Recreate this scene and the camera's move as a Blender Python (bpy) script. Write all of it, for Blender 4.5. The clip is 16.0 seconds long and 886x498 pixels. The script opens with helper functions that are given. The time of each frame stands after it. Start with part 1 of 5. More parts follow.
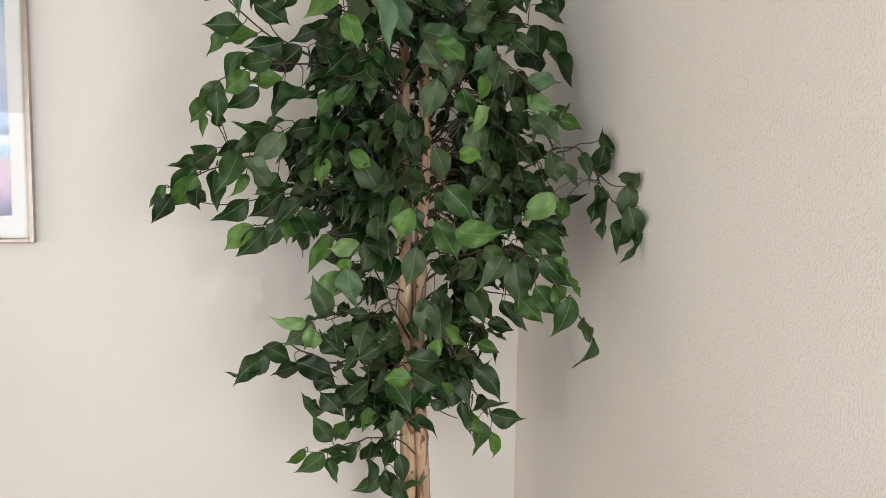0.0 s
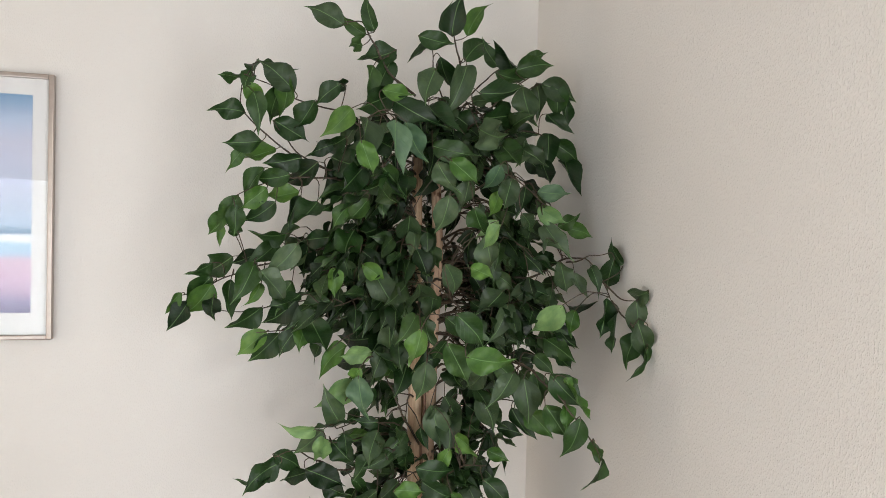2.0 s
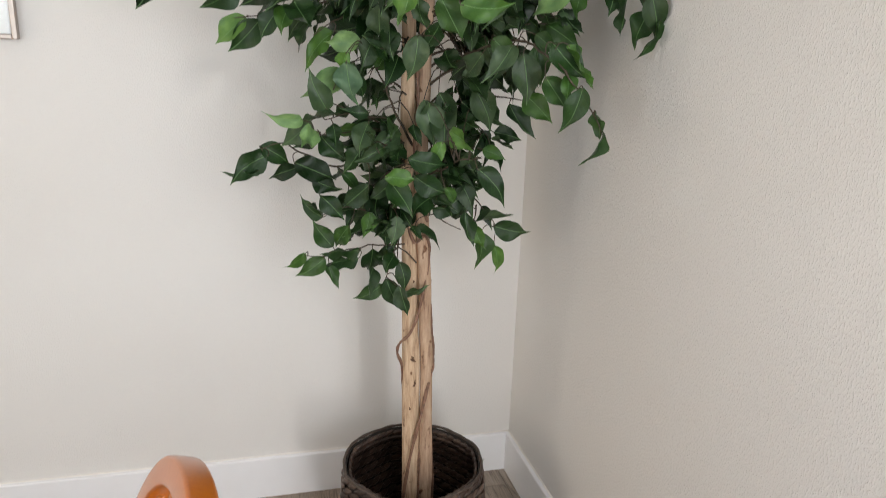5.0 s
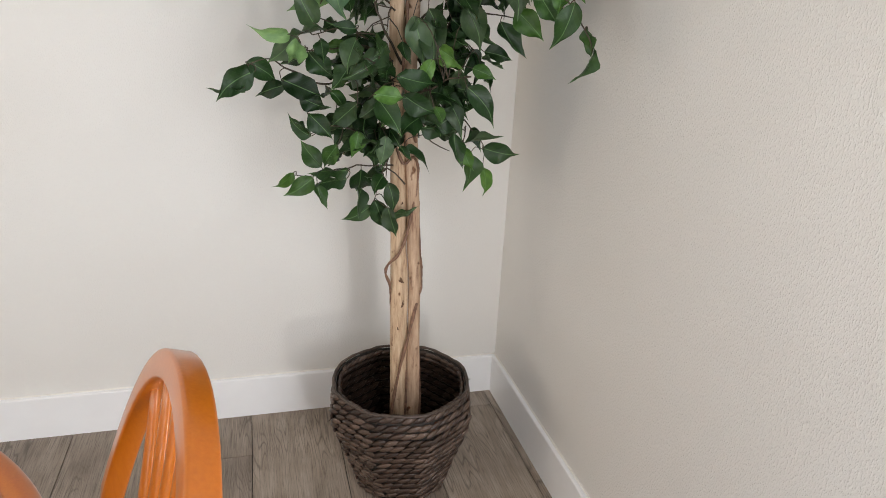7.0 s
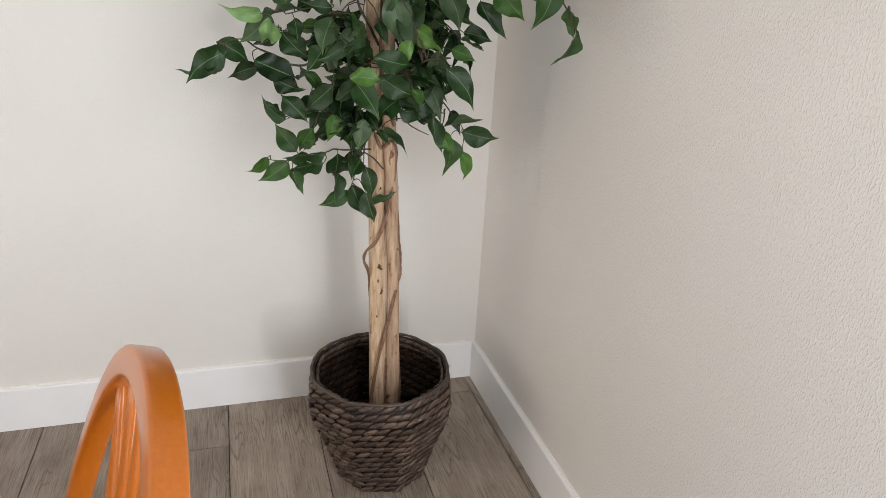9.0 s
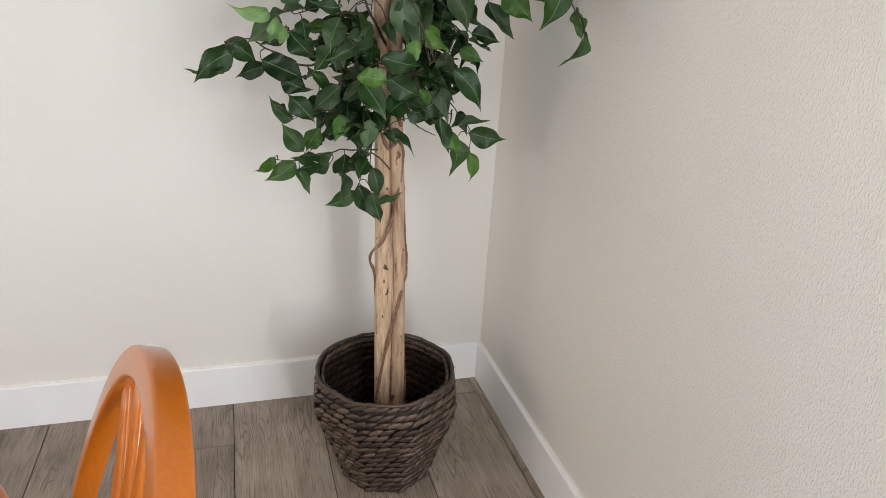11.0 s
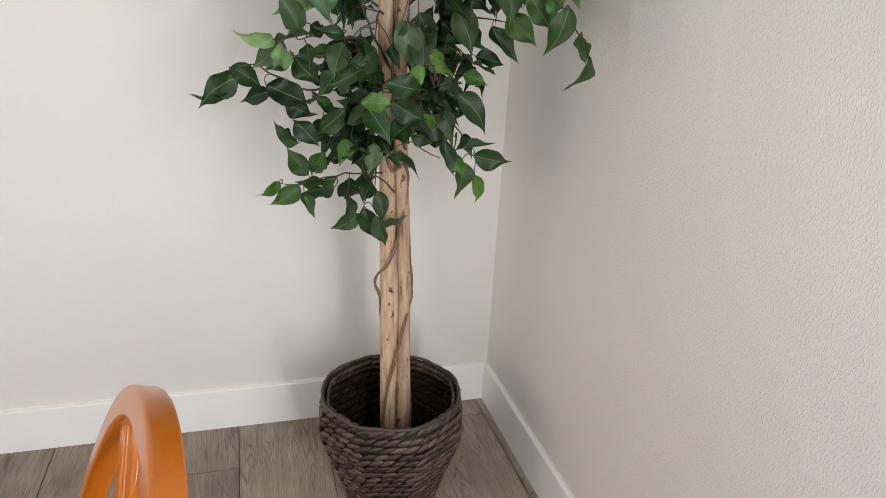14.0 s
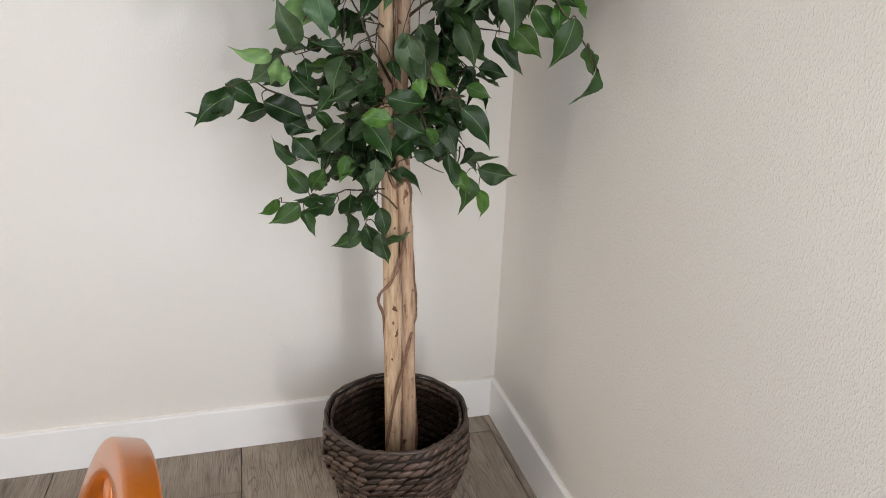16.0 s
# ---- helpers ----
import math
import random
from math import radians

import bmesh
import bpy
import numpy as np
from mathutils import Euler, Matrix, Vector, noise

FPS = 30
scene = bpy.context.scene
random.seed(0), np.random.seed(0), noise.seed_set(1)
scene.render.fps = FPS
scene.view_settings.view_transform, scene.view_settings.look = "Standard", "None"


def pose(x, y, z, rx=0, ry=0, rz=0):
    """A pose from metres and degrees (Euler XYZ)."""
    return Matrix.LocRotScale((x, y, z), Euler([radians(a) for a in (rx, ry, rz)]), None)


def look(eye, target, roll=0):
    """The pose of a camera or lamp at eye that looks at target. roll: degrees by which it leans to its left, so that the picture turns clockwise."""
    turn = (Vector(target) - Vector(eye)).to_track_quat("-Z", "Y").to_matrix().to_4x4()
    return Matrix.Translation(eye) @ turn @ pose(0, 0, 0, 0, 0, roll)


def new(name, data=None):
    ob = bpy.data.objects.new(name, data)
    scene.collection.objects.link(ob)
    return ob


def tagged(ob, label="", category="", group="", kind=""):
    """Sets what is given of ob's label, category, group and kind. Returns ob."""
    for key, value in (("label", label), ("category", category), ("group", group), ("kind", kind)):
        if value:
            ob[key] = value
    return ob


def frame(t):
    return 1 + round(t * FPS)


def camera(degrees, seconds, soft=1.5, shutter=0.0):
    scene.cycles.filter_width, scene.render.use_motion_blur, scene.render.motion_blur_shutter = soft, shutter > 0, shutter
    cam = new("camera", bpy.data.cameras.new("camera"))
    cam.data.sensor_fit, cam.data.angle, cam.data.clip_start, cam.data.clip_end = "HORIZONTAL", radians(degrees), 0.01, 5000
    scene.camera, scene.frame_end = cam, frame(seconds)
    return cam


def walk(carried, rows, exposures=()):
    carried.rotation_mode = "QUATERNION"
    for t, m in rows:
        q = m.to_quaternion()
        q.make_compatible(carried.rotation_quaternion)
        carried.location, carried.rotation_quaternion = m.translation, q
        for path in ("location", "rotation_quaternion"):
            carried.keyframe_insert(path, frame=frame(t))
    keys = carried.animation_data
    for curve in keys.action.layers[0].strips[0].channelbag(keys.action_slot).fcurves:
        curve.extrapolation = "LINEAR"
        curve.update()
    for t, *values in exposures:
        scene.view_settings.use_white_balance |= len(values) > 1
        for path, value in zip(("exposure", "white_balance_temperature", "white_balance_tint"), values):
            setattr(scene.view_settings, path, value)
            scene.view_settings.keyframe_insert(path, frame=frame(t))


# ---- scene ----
cam = camera(64.7, 16.0, soft=0.7, shutter=0.5)
PATH = [
    (0, (-0.781, -1.983, 1.485), (-0.258, -0.06, 1.315), 0.8),
    (0.5, (-0.78, -1.979, 1.492), (-0.254, -0.056, 1.331), 1.0),
    (1, (-0.795, -1.981, 1.512), (-0.269, -0.055, 1.394), 1.4),
    (1.5, (-0.795, -1.989, 1.601), (-0.293, -0.054, 1.533), 1.6),
    (2, (-0.791, -1.994, 1.633), (-0.294, -0.057, 1.587), 1.4),
    (2.5, (-0.768, -1.984, 1.589), (-0.277, -0.046, 1.523), 0.9),
    (3, (-0.772, -1.976, 1.507), (-0.281, -0.041, 1.375), 0.7),
    (3.5, (-0.771, -1.964, 1.443), (-0.264, -0.044, 1.207), 0.7),
    (4, (-0.769, -1.951, 1.394), (-0.268, -0.045, 1.052), 1.0),
    (4.5, (-0.764, -1.95, 1.361), (-0.269, -0.064, 0.915), 1.4),
    (5, (-0.752, -1.954, 1.336), (-0.269, -0.09, 0.796), 1.8),
    (7.5, (-0.753, -1.973, 1.306), (-0.225, -0.188, 0.573), 2.9),
    (8, (-0.75, -1.964, 1.304), (-0.197, -0.193, 0.557), 3.1),
    (10.5, (-0.747, -1.929, 1.296), (-0.183, -0.164, 0.541), 3.1),
    (11, (-0.748, -1.939, 1.301), (-0.202, -0.169, 0.547), 3.3),
    (11.5, (-0.752, -1.937, 1.299), (-0.21, -0.159, 0.559), 3.1),
    (12, (-0.76, -1.934, 1.305), (-0.221, -0.149, 0.581), 3.1),
    (12.5, (-0.761, -1.95, 1.315), (-0.235, -0.161, 0.592), 3.2),
    (13, (-0.755, -1.95, 1.313), (-0.236, -0.157, 0.596), 2.9),
    (13.5, (-0.746, -1.939, 1.314), (-0.224, -0.147, 0.598), 2.9),
    (14, (-0.739, -1.926, 1.317), (-0.212, -0.135, 0.6), 2.8),
    (14.5, (-0.742, -1.919, 1.315), (-0.206, -0.13, 0.599), 2.8),
    (15, (-0.736, -1.909, 1.318), (-0.198, -0.122, 0.598), 2.5),
    (15.5, (-0.727, -1.891, 1.317), (-0.199, -0.102, 0.596), 2.3),
    (16, (-0.725, -1.876, 1.324), (-0.21, -0.075, 0.623), 1.9),
]
walk(cam, [(t, look(eye, target, roll)) for t, eye, target, roll in PATH], exposures=[(0.0, 0.0, 6820, 11), (1.0, 0.0, 6820, 11), (2.0, -0.02, 6650, 11), (3.0, -0.03, 6500, 10), (5.0, -0.04, 6500, 10), (7.5, 0.0, 6500, 10), (16.0, -0.01, 6500, 10)])

# ---- light: daylight from two windows outside the view, and an added southwest fill ----
world = bpy.data.worlds.new("world")
scene.world = world
world.use_nodes = True
wn = world.node_tree
sky = wn.nodes.new("ShaderNodeTexSky")
sky.sky_type, sky.sun_disc = "NISHITA", False
sky.sun_elevation, sky.sun_rotation = radians(40), radians(200)
wn.links.new(sky.outputs[0], wn.nodes["Background"].inputs[0])
wn.nodes["Background"].inputs[1].default_value = 0.10

ROOM_W, ROOM_S, CEIL = -4.2, -2.60, 2.44      # far sides of the room and ceiling height
ALCOVE_E, ALCOVE_N = 1.5, -1.52              # the room widens behind the end of the east wall
WIN_A = (-0.48, 0.44, 0.05, 2.12)            # glazed door in the south wall: x from, to, z from, to
WIN_FILL = (-2.7, -1.5, 0.35, 1.90)            # opening added in the south wall for the southwest fill
WIN_B = (-2.5, -0.2, 0.25, 2.15)             # window in the west wall: y from, to, z from, to


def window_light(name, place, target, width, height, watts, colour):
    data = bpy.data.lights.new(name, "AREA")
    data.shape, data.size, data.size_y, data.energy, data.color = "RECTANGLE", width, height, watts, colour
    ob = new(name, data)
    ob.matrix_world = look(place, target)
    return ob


window_light("daylight_south", ((WIN_A[0] + WIN_A[1]) / 2, ROOM_S + 0.03, 1.36), (-0.47, 0, 1.2), 0.88, 1.48, 28.5, (0.925, 0.955, 1.0))
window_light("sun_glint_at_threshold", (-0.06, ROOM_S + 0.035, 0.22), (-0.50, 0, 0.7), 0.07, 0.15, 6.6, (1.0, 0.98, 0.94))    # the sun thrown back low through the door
window_light("daylight_west", (ROOM_W + 0.03, -1.35, 1.2), (0, -1.35, 1.2), 2.26, 1.88, 33.5, (1.0, 0.885, 0.735))
# Added fill from an unseen opening, to brighten the walls round the crown.
window_light("fill_southwest", ((WIN_FILL[0] + WIN_FILL[1]) / 2, ROOM_S + 0.03, 1.13), (-0.5, 0, 0.9), 1.2, 1.5, 19, (0.80, 0.91, 1.0))


# ---- materials ----
def material(name):
    m = bpy.data.materials.new(name)
    m.use_nodes = True
    return m, m.node_tree, m.node_tree.nodes["Principled BSDF"]


def node(nt, kind, **values):
    n = nt.nodes.new(kind)
    for key, v in values.items():
        n.inputs[key.replace("_", " ")].default_value = v
    return n


def ramp(nt, fac, stops):
    r = nt.nodes.new("ShaderNodeValToRGB")
    e = r.color_ramp.elements
    while len(e) < len(stops):
        e.new(0.5)
    for el, (p, c) in zip(e, stops):
        el.position, el.color = p, (*c, 1)
    nt.links.new(fac, r.inputs[0])
    return r.outputs[0]


def mixed(nt, fac, a, b, blend="MIX"):
    m = nt.nodes.new("ShaderNodeMix")
    m.data_type, m.blend_type = "RGBA", blend
    for socket, v in ((m.inputs[0], fac), (m.inputs[6], a), (m.inputs[7], b)):
        if isinstance(v, (int, float)):
            socket.default_value = v
        elif isinstance(v, tuple):
            socket.default_value = (*v, 1)
        else:
            nt.links.new(v, socket)
    return m.outputs[2]


def maths(nt, op, a, b=None):
    m = nt.nodes.new("ShaderNodeMath")
    m.operation = op
    for socket, v in zip(m.inputs, (a, b)):
        if isinstance(v, (int, float)):
            socket.default_value = v
        elif v is not None:
            nt.links.new(v, socket)
    return m.outputs[0]


def coords(nt, which="Object", scale=(1, 1, 1)):
    c = nt.nodes.new("ShaderNodeTexCoord")
    mp = nt.nodes.new("ShaderNodeMapping")
    mp.inputs["Scale"].default_value = scale
    nt.links.new(c.outputs[which], mp.inputs[0])
    return mp.outputs[0]


def noise_tex(nt, vec, scale, detail=3, rough=0.5):
    n = node(nt, "ShaderNodeTexNoise", Scale=scale, Detail=detail, Roughness=rough)
    nt.links.new(vec, n.inputs["Vector"])
    return n.outputs["Fac"]


def bump(nt, bsdf, height, strength, distance):
    b = node(nt, "ShaderNodeBump", Strength=strength, Distance=distance)
    nt.links.new(height, b.inputs["Height"])
    nt.links.new(b.outputs[0], bsdf.inputs["Normal"])


def wall_paint(name, relief):
    """Off-white paint over a hand-sprayed knockdown texture."""
    m, nt, p = material(name)
    vec = coords(nt)
    broad = noise_tex(nt, vec, 1.6, 2)
    nt.links.new(ramp(nt, broad, [(0.3, (0.715, 0.692, 0.660)), (0.7, (0.742, 0.722, 0.694))]), p.inputs["Base Color"])
    p.inputs["Roughness"].default_value = 0.62
    p.inputs["Specular IOR Level"].default_value = 0.3
    blobs = ramp(nt, noise_tex(nt, coords(nt, "Object", (1, 1, 0.52)), 300, 1.2, 0.5), [(0.47, (0, 0, 0)), (0.80, (1, 1, 1))])
    fine = noise_tex(nt, vec, 330, 2)
    bump(nt, p, maths(nt, "ADD", blobs, maths(nt, "MULTIPLY", fine, 0.25)), relief, 0.0021)
    return m


def plain(name, colour, rough, metal=0.0, vary=0.06, grain=60, relief=0.0, coat=0.0):
    m, nt, p = material(name)
    n = noise_tex(nt, coords(nt), grain, 4)
    lo, hi = (tuple(min(1, c * (1 + s * vary)) for c in colour) for s in (-1, 1))
    nt.links.new(ramp(nt, n, [(0.3, lo), (0.7, hi)]), p.inputs["Base Color"])
    p.inputs["Roughness"].default_value, p.inputs["Metallic"].default_value = rough, metal
    p.inputs["Coat Weight"].default_value = coat
    p.inputs["Coat Roughness"].default_value = 0.08
    if relief:
        bump(nt, p, n, relief, 0.002)
    return m


def plank_material():
    """Weathered grey-brown oak look, grain along the plank, cathedral rings on some."""
    m, nt, p = material("grey_oak_vinyl")
    info = nt.nodes.new("ShaderNodeObjectInfo")
    tc = nt.nodes.new("ShaderNodeTexCoord")
    shift = nt.nodes.new("ShaderNodeVectorMath")
    shift.operation = "ADD"
    nt.links.new(tc.outputs["Object"], shift.inputs[0])
    comb = nt.nodes.new("ShaderNodeCombineXYZ")
    nt.links.new(maths(nt, "MULTIPLY", info.outputs["Random"], 7.3), comb.inputs[0])
    nt.links.new(maths(nt, "MULTIPLY", info.outputs["Random"], 31.0), comb.inputs[1])
    nt.links.new(comb.outputs[0], shift.inputs[1])
    mp = nt.nodes.new("ShaderNodeMapping")
    mp.inputs["Scale"].default_value = (1, 0.03, 1)
    nt.links.new(shift.outputs[0], mp.inputs[0])
    grain = noise_tex(nt, mp.outputs[0], 300, 6, 0.74)
    broad = noise_tex(nt, shift.outputs[0], 4.5, 3)
    # rings: contour lines of a broad stretched field
    mp2 = nt.nodes.new("ShaderNodeMapping")
    mp2.inputs["Scale"].default_value = (1, 0.10, 1)
    nt.links.new(shift.outputs[0], mp2.inputs[0])
    field = noise_tex(nt, mp2.outputs[0], 7.5, 2.5, 0.5)
    rings = maths(nt, "FRACT", maths(nt, "MULTIPLY", field, 44.0))
    line = ramp(nt, rings, [(0.0, (0.52, 0.505, 0.49)), (0.20, (1.05, 1.05, 1.05)), (0.84, (1.05, 1.05, 1.05)), (1.0, (0.52, 0.505, 0.49))])
    where = ramp(nt, noise_tex(nt, shift.outputs[0], 2.6, 1), [(0.47, (0.0, 0.0, 0.0)), (0.57, (0.95, 0.95, 0.95))])
    mp3 = nt.nodes.new("ShaderNodeMapping")
    mp3.inputs["Scale"].default_value = (1, 0.16, 1)
    nt.links.new(shift.outputs[0], mp3.inputs[0])
    bands = ramp(nt, noise_tex(nt, mp3.outputs[0], 26, 4, 0.6), [(0.34, (0.80, 0.77, 0.74)), (0.64, (1.14, 1.14, 1.14))])
    base = mixed(nt, 1.0, ramp(nt, broad, [(0.25, (0.208, 0.168, 0.136)), (0.75, (0.346, 0.292, 0.242))]), bands, "MULTIPLY")
    streak = ramp(nt, grain, [(0.34, (0.44, 0.42, 0.40)), (0.47, (0.94, 0.94, 0.94)), (0.66, (1.24, 1.24, 1.23))])
    col = mixed(nt, 1.0, base, streak, "MULTIPLY")
    col = mixed(nt, where, col, mixed(nt, 1.0, col, line, "MULTIPLY"))
    tone = ramp(nt, info.outputs["Random"], [(0, (0.88, 0.87, 0.86)), (1, (1.12, 1.10, 1.07))])
    nt.links.new(mixed(nt, 1.0, col, tone, "MULTIPLY"), p.inputs["Base Color"])
    nt.links.new(ramp(nt, grain, [(0.3, (0.55, 0.55, 0.55)), (0.7, (0.42, 0.42, 0.42))]), p.inputs["Roughness"])
    bump(nt, p, grain, 0.25, 0.001)
    return m


def bark_material(name, dark, mid, light):
    m, nt, p = material(name)
    mp = coords(nt, "Object", (1, 1, 0.12))
    streak = noise_tex(nt, mp, 110, 6, 0.68)
    spots = noise_tex(nt, coords(nt, "Object", (1, 1, 0.7)), 42, 2)
    col = ramp(nt, streak, [(0.32, dark), (0.43, mid), (0.66, light)])
    knots = ramp(nt, spots, [(0.66, (1, 1, 1)), (0.73, (0.30, 0.19, 0.12))])
    nt.links.new(mixed(nt, 1.0, col, knots, "MULTIPLY"), p.inputs["Base Color"])
    p.inputs["Roughness"].default_value = 0.68
    bump(nt, p, maths(nt, "ADD", streak, maths(nt, "MULTIPLY", spots, 0.4)), 0.6, 0.004)
    return m


def leaf_material(name, island, tones):
    """Printed fabric leaf: dark, blue-green and lime tones, pale midrib and side veins."""
    m, nt, p = material(name)
    if island:
        rnd = nt.nodes.new("ShaderNodeNewGeometry").outputs["Random Per Island"]
    else:
        rnd = nt.nodes.new("ShaderNodeObjectInfo").outputs["Random"]
    uv = nt.nodes.new("ShaderNodeTexCoord").outputs["UV"]
    sep = nt.nodes.new("ShaderNodeSeparateXYZ")
    nt.links.new(uv, sep.inputs[0])
    side = maths(nt, "ABSOLUTE", maths(nt, "SUBTRACT", sep.outputs[0], 0.5))
    rib = ramp(nt, side, [(0.008, (1, 1, 1)), (0.022, (0, 0, 0))])
    slant = maths(nt, "FRACT", maths(nt, "MULTIPLY", maths(nt, "SUBTRACT", sep.outputs[1], maths(nt, "MULTIPLY", side, 0.55)), 8.0))
    veins = ramp(nt, slant, [(0.0, (0.5, 0.5, 0.5)), (0.09, (0, 0, 0)), (0.95, (0, 0, 0)), (1.0, (0.5, 0.5, 0.5))])
    tone = ramp(nt, rnd, tones)
    blotch = ramp(nt, noise_tex(nt, uv, 3.0, 3), [(0.3, (0.58, 0.66, 0.66)), (0.7, (1.22, 1.16, 1.10))])
    col = mixed(nt, 1.0, tone, blotch, "MULTIPLY")
    col = mixed(nt, maths(nt, "MULTIPLY", veins, 0.22), col, (0.08, 0.15, 0.07))
    col = mixed(nt, maths(nt, "MULTIPLY", rib, 0.60), col, (0.15, 0.27, 0.10))
    nt.links.new(col, p.inputs["Base Color"])
    p.inputs["Roughness"].default_value = 0.38
    p.inputs["Specular IOR Level"].default_value = 0.34
    weave = noise_tex(nt, uv, 90, 1)
    bump(nt, p, maths(nt, "SUBTRACT", maths(nt, "MULTIPLY", weave, 0.3), maths(nt, "ADD", veins, rib)), 0.35, 0.0015)
    thin = node(nt, "ShaderNodeBsdfTranslucent")
    nt.links.new(mixed(nt, 1.0, col, (0.9, 1.0, 0.45), "MULTIPLY"), thin.inputs[0])
    both = node(nt, "ShaderNodeMixShader", Fac=0.10)
    nt.links.new(p.outputs[0], both.inputs[1])
    nt.links.new(thin.outputs[0], both.inputs[2])
    nt.links.new(both.outputs[0], nt.nodes["Material Output"].inputs[0])
    return m


def strand_material(name, island):
    """Dyed water-hyacinth strands, dark brown with greyer worn tops."""
    m, nt, p = material(name)
    if island:
        rnd = nt.nodes.new("ShaderNodeNewGeometry").outputs["Random Per Island"]
    else:
        rnd = nt.nodes.new("ShaderNodeObjectInfo").outputs["Random"]
    fibre = noise_tex(nt, coords(nt, "Object", (0.22, 1, 1) if not island else (1, 1, 1)), 240, 5, 0.7)
    base = ramp(nt, rnd, [(0.0, (0.032, 0.017, 0.011)), (0.5, (0.060, 0.035, 0.024)), (1.0, (0.122, 0.080, 0.059))])
    wear = ramp(nt, fibre, [(0.3, (0.45, 0.42, 0.4)), (0.7, (1.3, 1.3, 1.3))])
    nt.links.new(mixed(nt, 1.0, base, wear, "MULTIPLY"), p.inputs["Base Color"])
    p.inputs["Roughness"].default_value = 0.4
    bump(nt, p, fibre, 0.8, 0.002)
    return m


def honey_wood():
    """Lacquered honey-stained hardwood."""
    m, nt, p = material("honey_wood")
    fine = noise_tex(nt, coords(nt, "Object", (9, 9, 0.55)), 34, 4, 0.55)
    broad = noise_tex(nt, coords(nt), 5, 2)
    col = ramp(nt, fine, [(0.3, (0.43, 0.110, 0.004)), (0.7, (0.48, 0.131, 0.006))])
    col = mixed(nt, 1.0, col, ramp(nt, broad, [(0.3, (0.94, 0.92, 0.9)), (0.7, (1.04, 1.03, 1.0))]), "MULTIPLY")
    nt.links.new(col, p.inputs["Base Color"])
    p.inputs["Roughness"].default_value = 0.32
    p.inputs["Coat Weight"].default_value, p.inputs["Coat Roughness"].default_value = 0.45, 0.07
    return m


def seascape():
    """Soft beach print: hazy sky, dark horizon, surf and rose sand, in horizontal washes."""
    m, nt, p = material("beach_print")
    tc = nt.nodes.new("ShaderNodeTexCoord")
    sep = nt.nodes.new("ShaderNodeSeparateXYZ")
    nt.links.new(tc.outputs["Object"], sep.inputs[0])
    wob = noise_tex(nt, coords(nt, "Object", (2, 1, 7)), 3.0, 4)
    cloud = noise_tex(nt, coords(nt, "Object", (1, 1, 1.6)), 6.0, 4)
    v = maths(nt, "ADD", maths(nt, "DIVIDE", sep.outputs[2], 0.552), maths(nt, "MULTIPLY", maths(nt, "SUBTRACT", wob, 0.5), 0.05))
    col = ramp(nt, v, [(0.0, (0.15, 0.13, 0.25)), (0.05, (0.26, 0.22, 0.38)), (0.09, (0.45, 0.33, 0.48)), (0.16, (0.56, 0.40, 0.54)), (0.24, (0.60, 0.44, 0.56)),
                       (0.27, (0.33, 0.50, 0.66)), (0.315, (0.38, 0.58, 0.72)), (0.335, (0.80, 0.82, 0.86)), (0.35, (0.75, 0.80, 0.86)), (0.362, (0.10, 0.20, 0.34)),
                       (0.385, (0.16, 0.28, 0.44)), (0.41, (0.36, 0.49, 0.64)), (0.55, (0.45, 0.51, 0.66)), (0.78, (0.53, 0.55, 0.66)), (0.88, (0.40, 0.48, 0.62)), (1.0, (0.16, 0.30, 0.46))])
    col = mixed(nt, 1.0, col, ramp(nt, cloud, [(0.3, (0.9, 0.9, 0.92)), (0.7, (1.12, 1.1, 1.08))]), "MULTIPLY")
    nt.links.new(col, p.inputs["Base Color"])
    p.inputs["Roughness"].default_value = 0.6
    return m


def smoky_film():
    """Thin tinted plastic, half see-through and shiny."""
    m, nt, p = material("smoky_film")
    p.inputs["Base Color"].default_value = (0.03, 0.024, 0.02, 1)
    p.inputs["Roughness"].default_value = 0.22
    clear = node(nt, "ShaderNodeBsdfTransparent")
    clear.inputs[0].default_value = (0.62, 0.57, 0.54, 1)
    both = node(nt, "ShaderNodeMixShader", Fac=0.20)
    nt.links.new(clear.outputs[0], both.inputs[1])
    nt.links.new(p.outputs[0], both.inputs[2])
    nt.links.new(both.outputs[0], nt.nodes["Material Output"].inputs[0])
    return m


def clear_glass():
    m, nt, p = material("clear_glass")
    p.inputs["Transmission Weight"].default_value, p.inputs["Roughness"].default_value, p.inputs["IOR"].default_value = 1.0, 0.0, 1.45
    return m


PAINT, PAINT_LIGHT = wall_paint("wall_paint", 0.44), wall_paint("wall_paint_smoother", 0.22)
CEILING_PAINT = plain("ceiling_paint", (0.80, 0.79, 0.77), 0.8, grain=80, relief=0.3)
TRIM = plain("white_trim_paint", (0.85, 0.85, 0.86), 0.38, vary=0.02, grain=9)
CAULK = plain("white_caulk", (0.80, 0.77, 0.72), 0.5, vary=0.04, grain=30)
PLANK = plank_material()
SUBFLOOR = plain("dark_joint", (0.030, 0.026, 0.023), 0.8)
BARK = bark_material("pale_bark", (0.20, 0.11, 0.065), (0.44, 0.295, 0.185), (0.62, 0.465, 0.315))
BARK_PINK = bark_material("pink_bark", (0.19, 0.105, 0.064), (0.385, 0.248, 0.160), (0.54, 0.385, 0.262))
SCAR = plain("bark_scar", (0.11, 0.055, 0.028), 0.8, vary=0.4, grain=200, relief=0.4)
VINE = plain("brown_vine", (0.175, 0.092, 0.056), 0.6, vary=0.35, grain=90, relief=0.4)
TWIG = plain("dark_twig", (0.050, 0.034, 0.020), 0.6, vary=0.4, grain=120, relief=0.3)
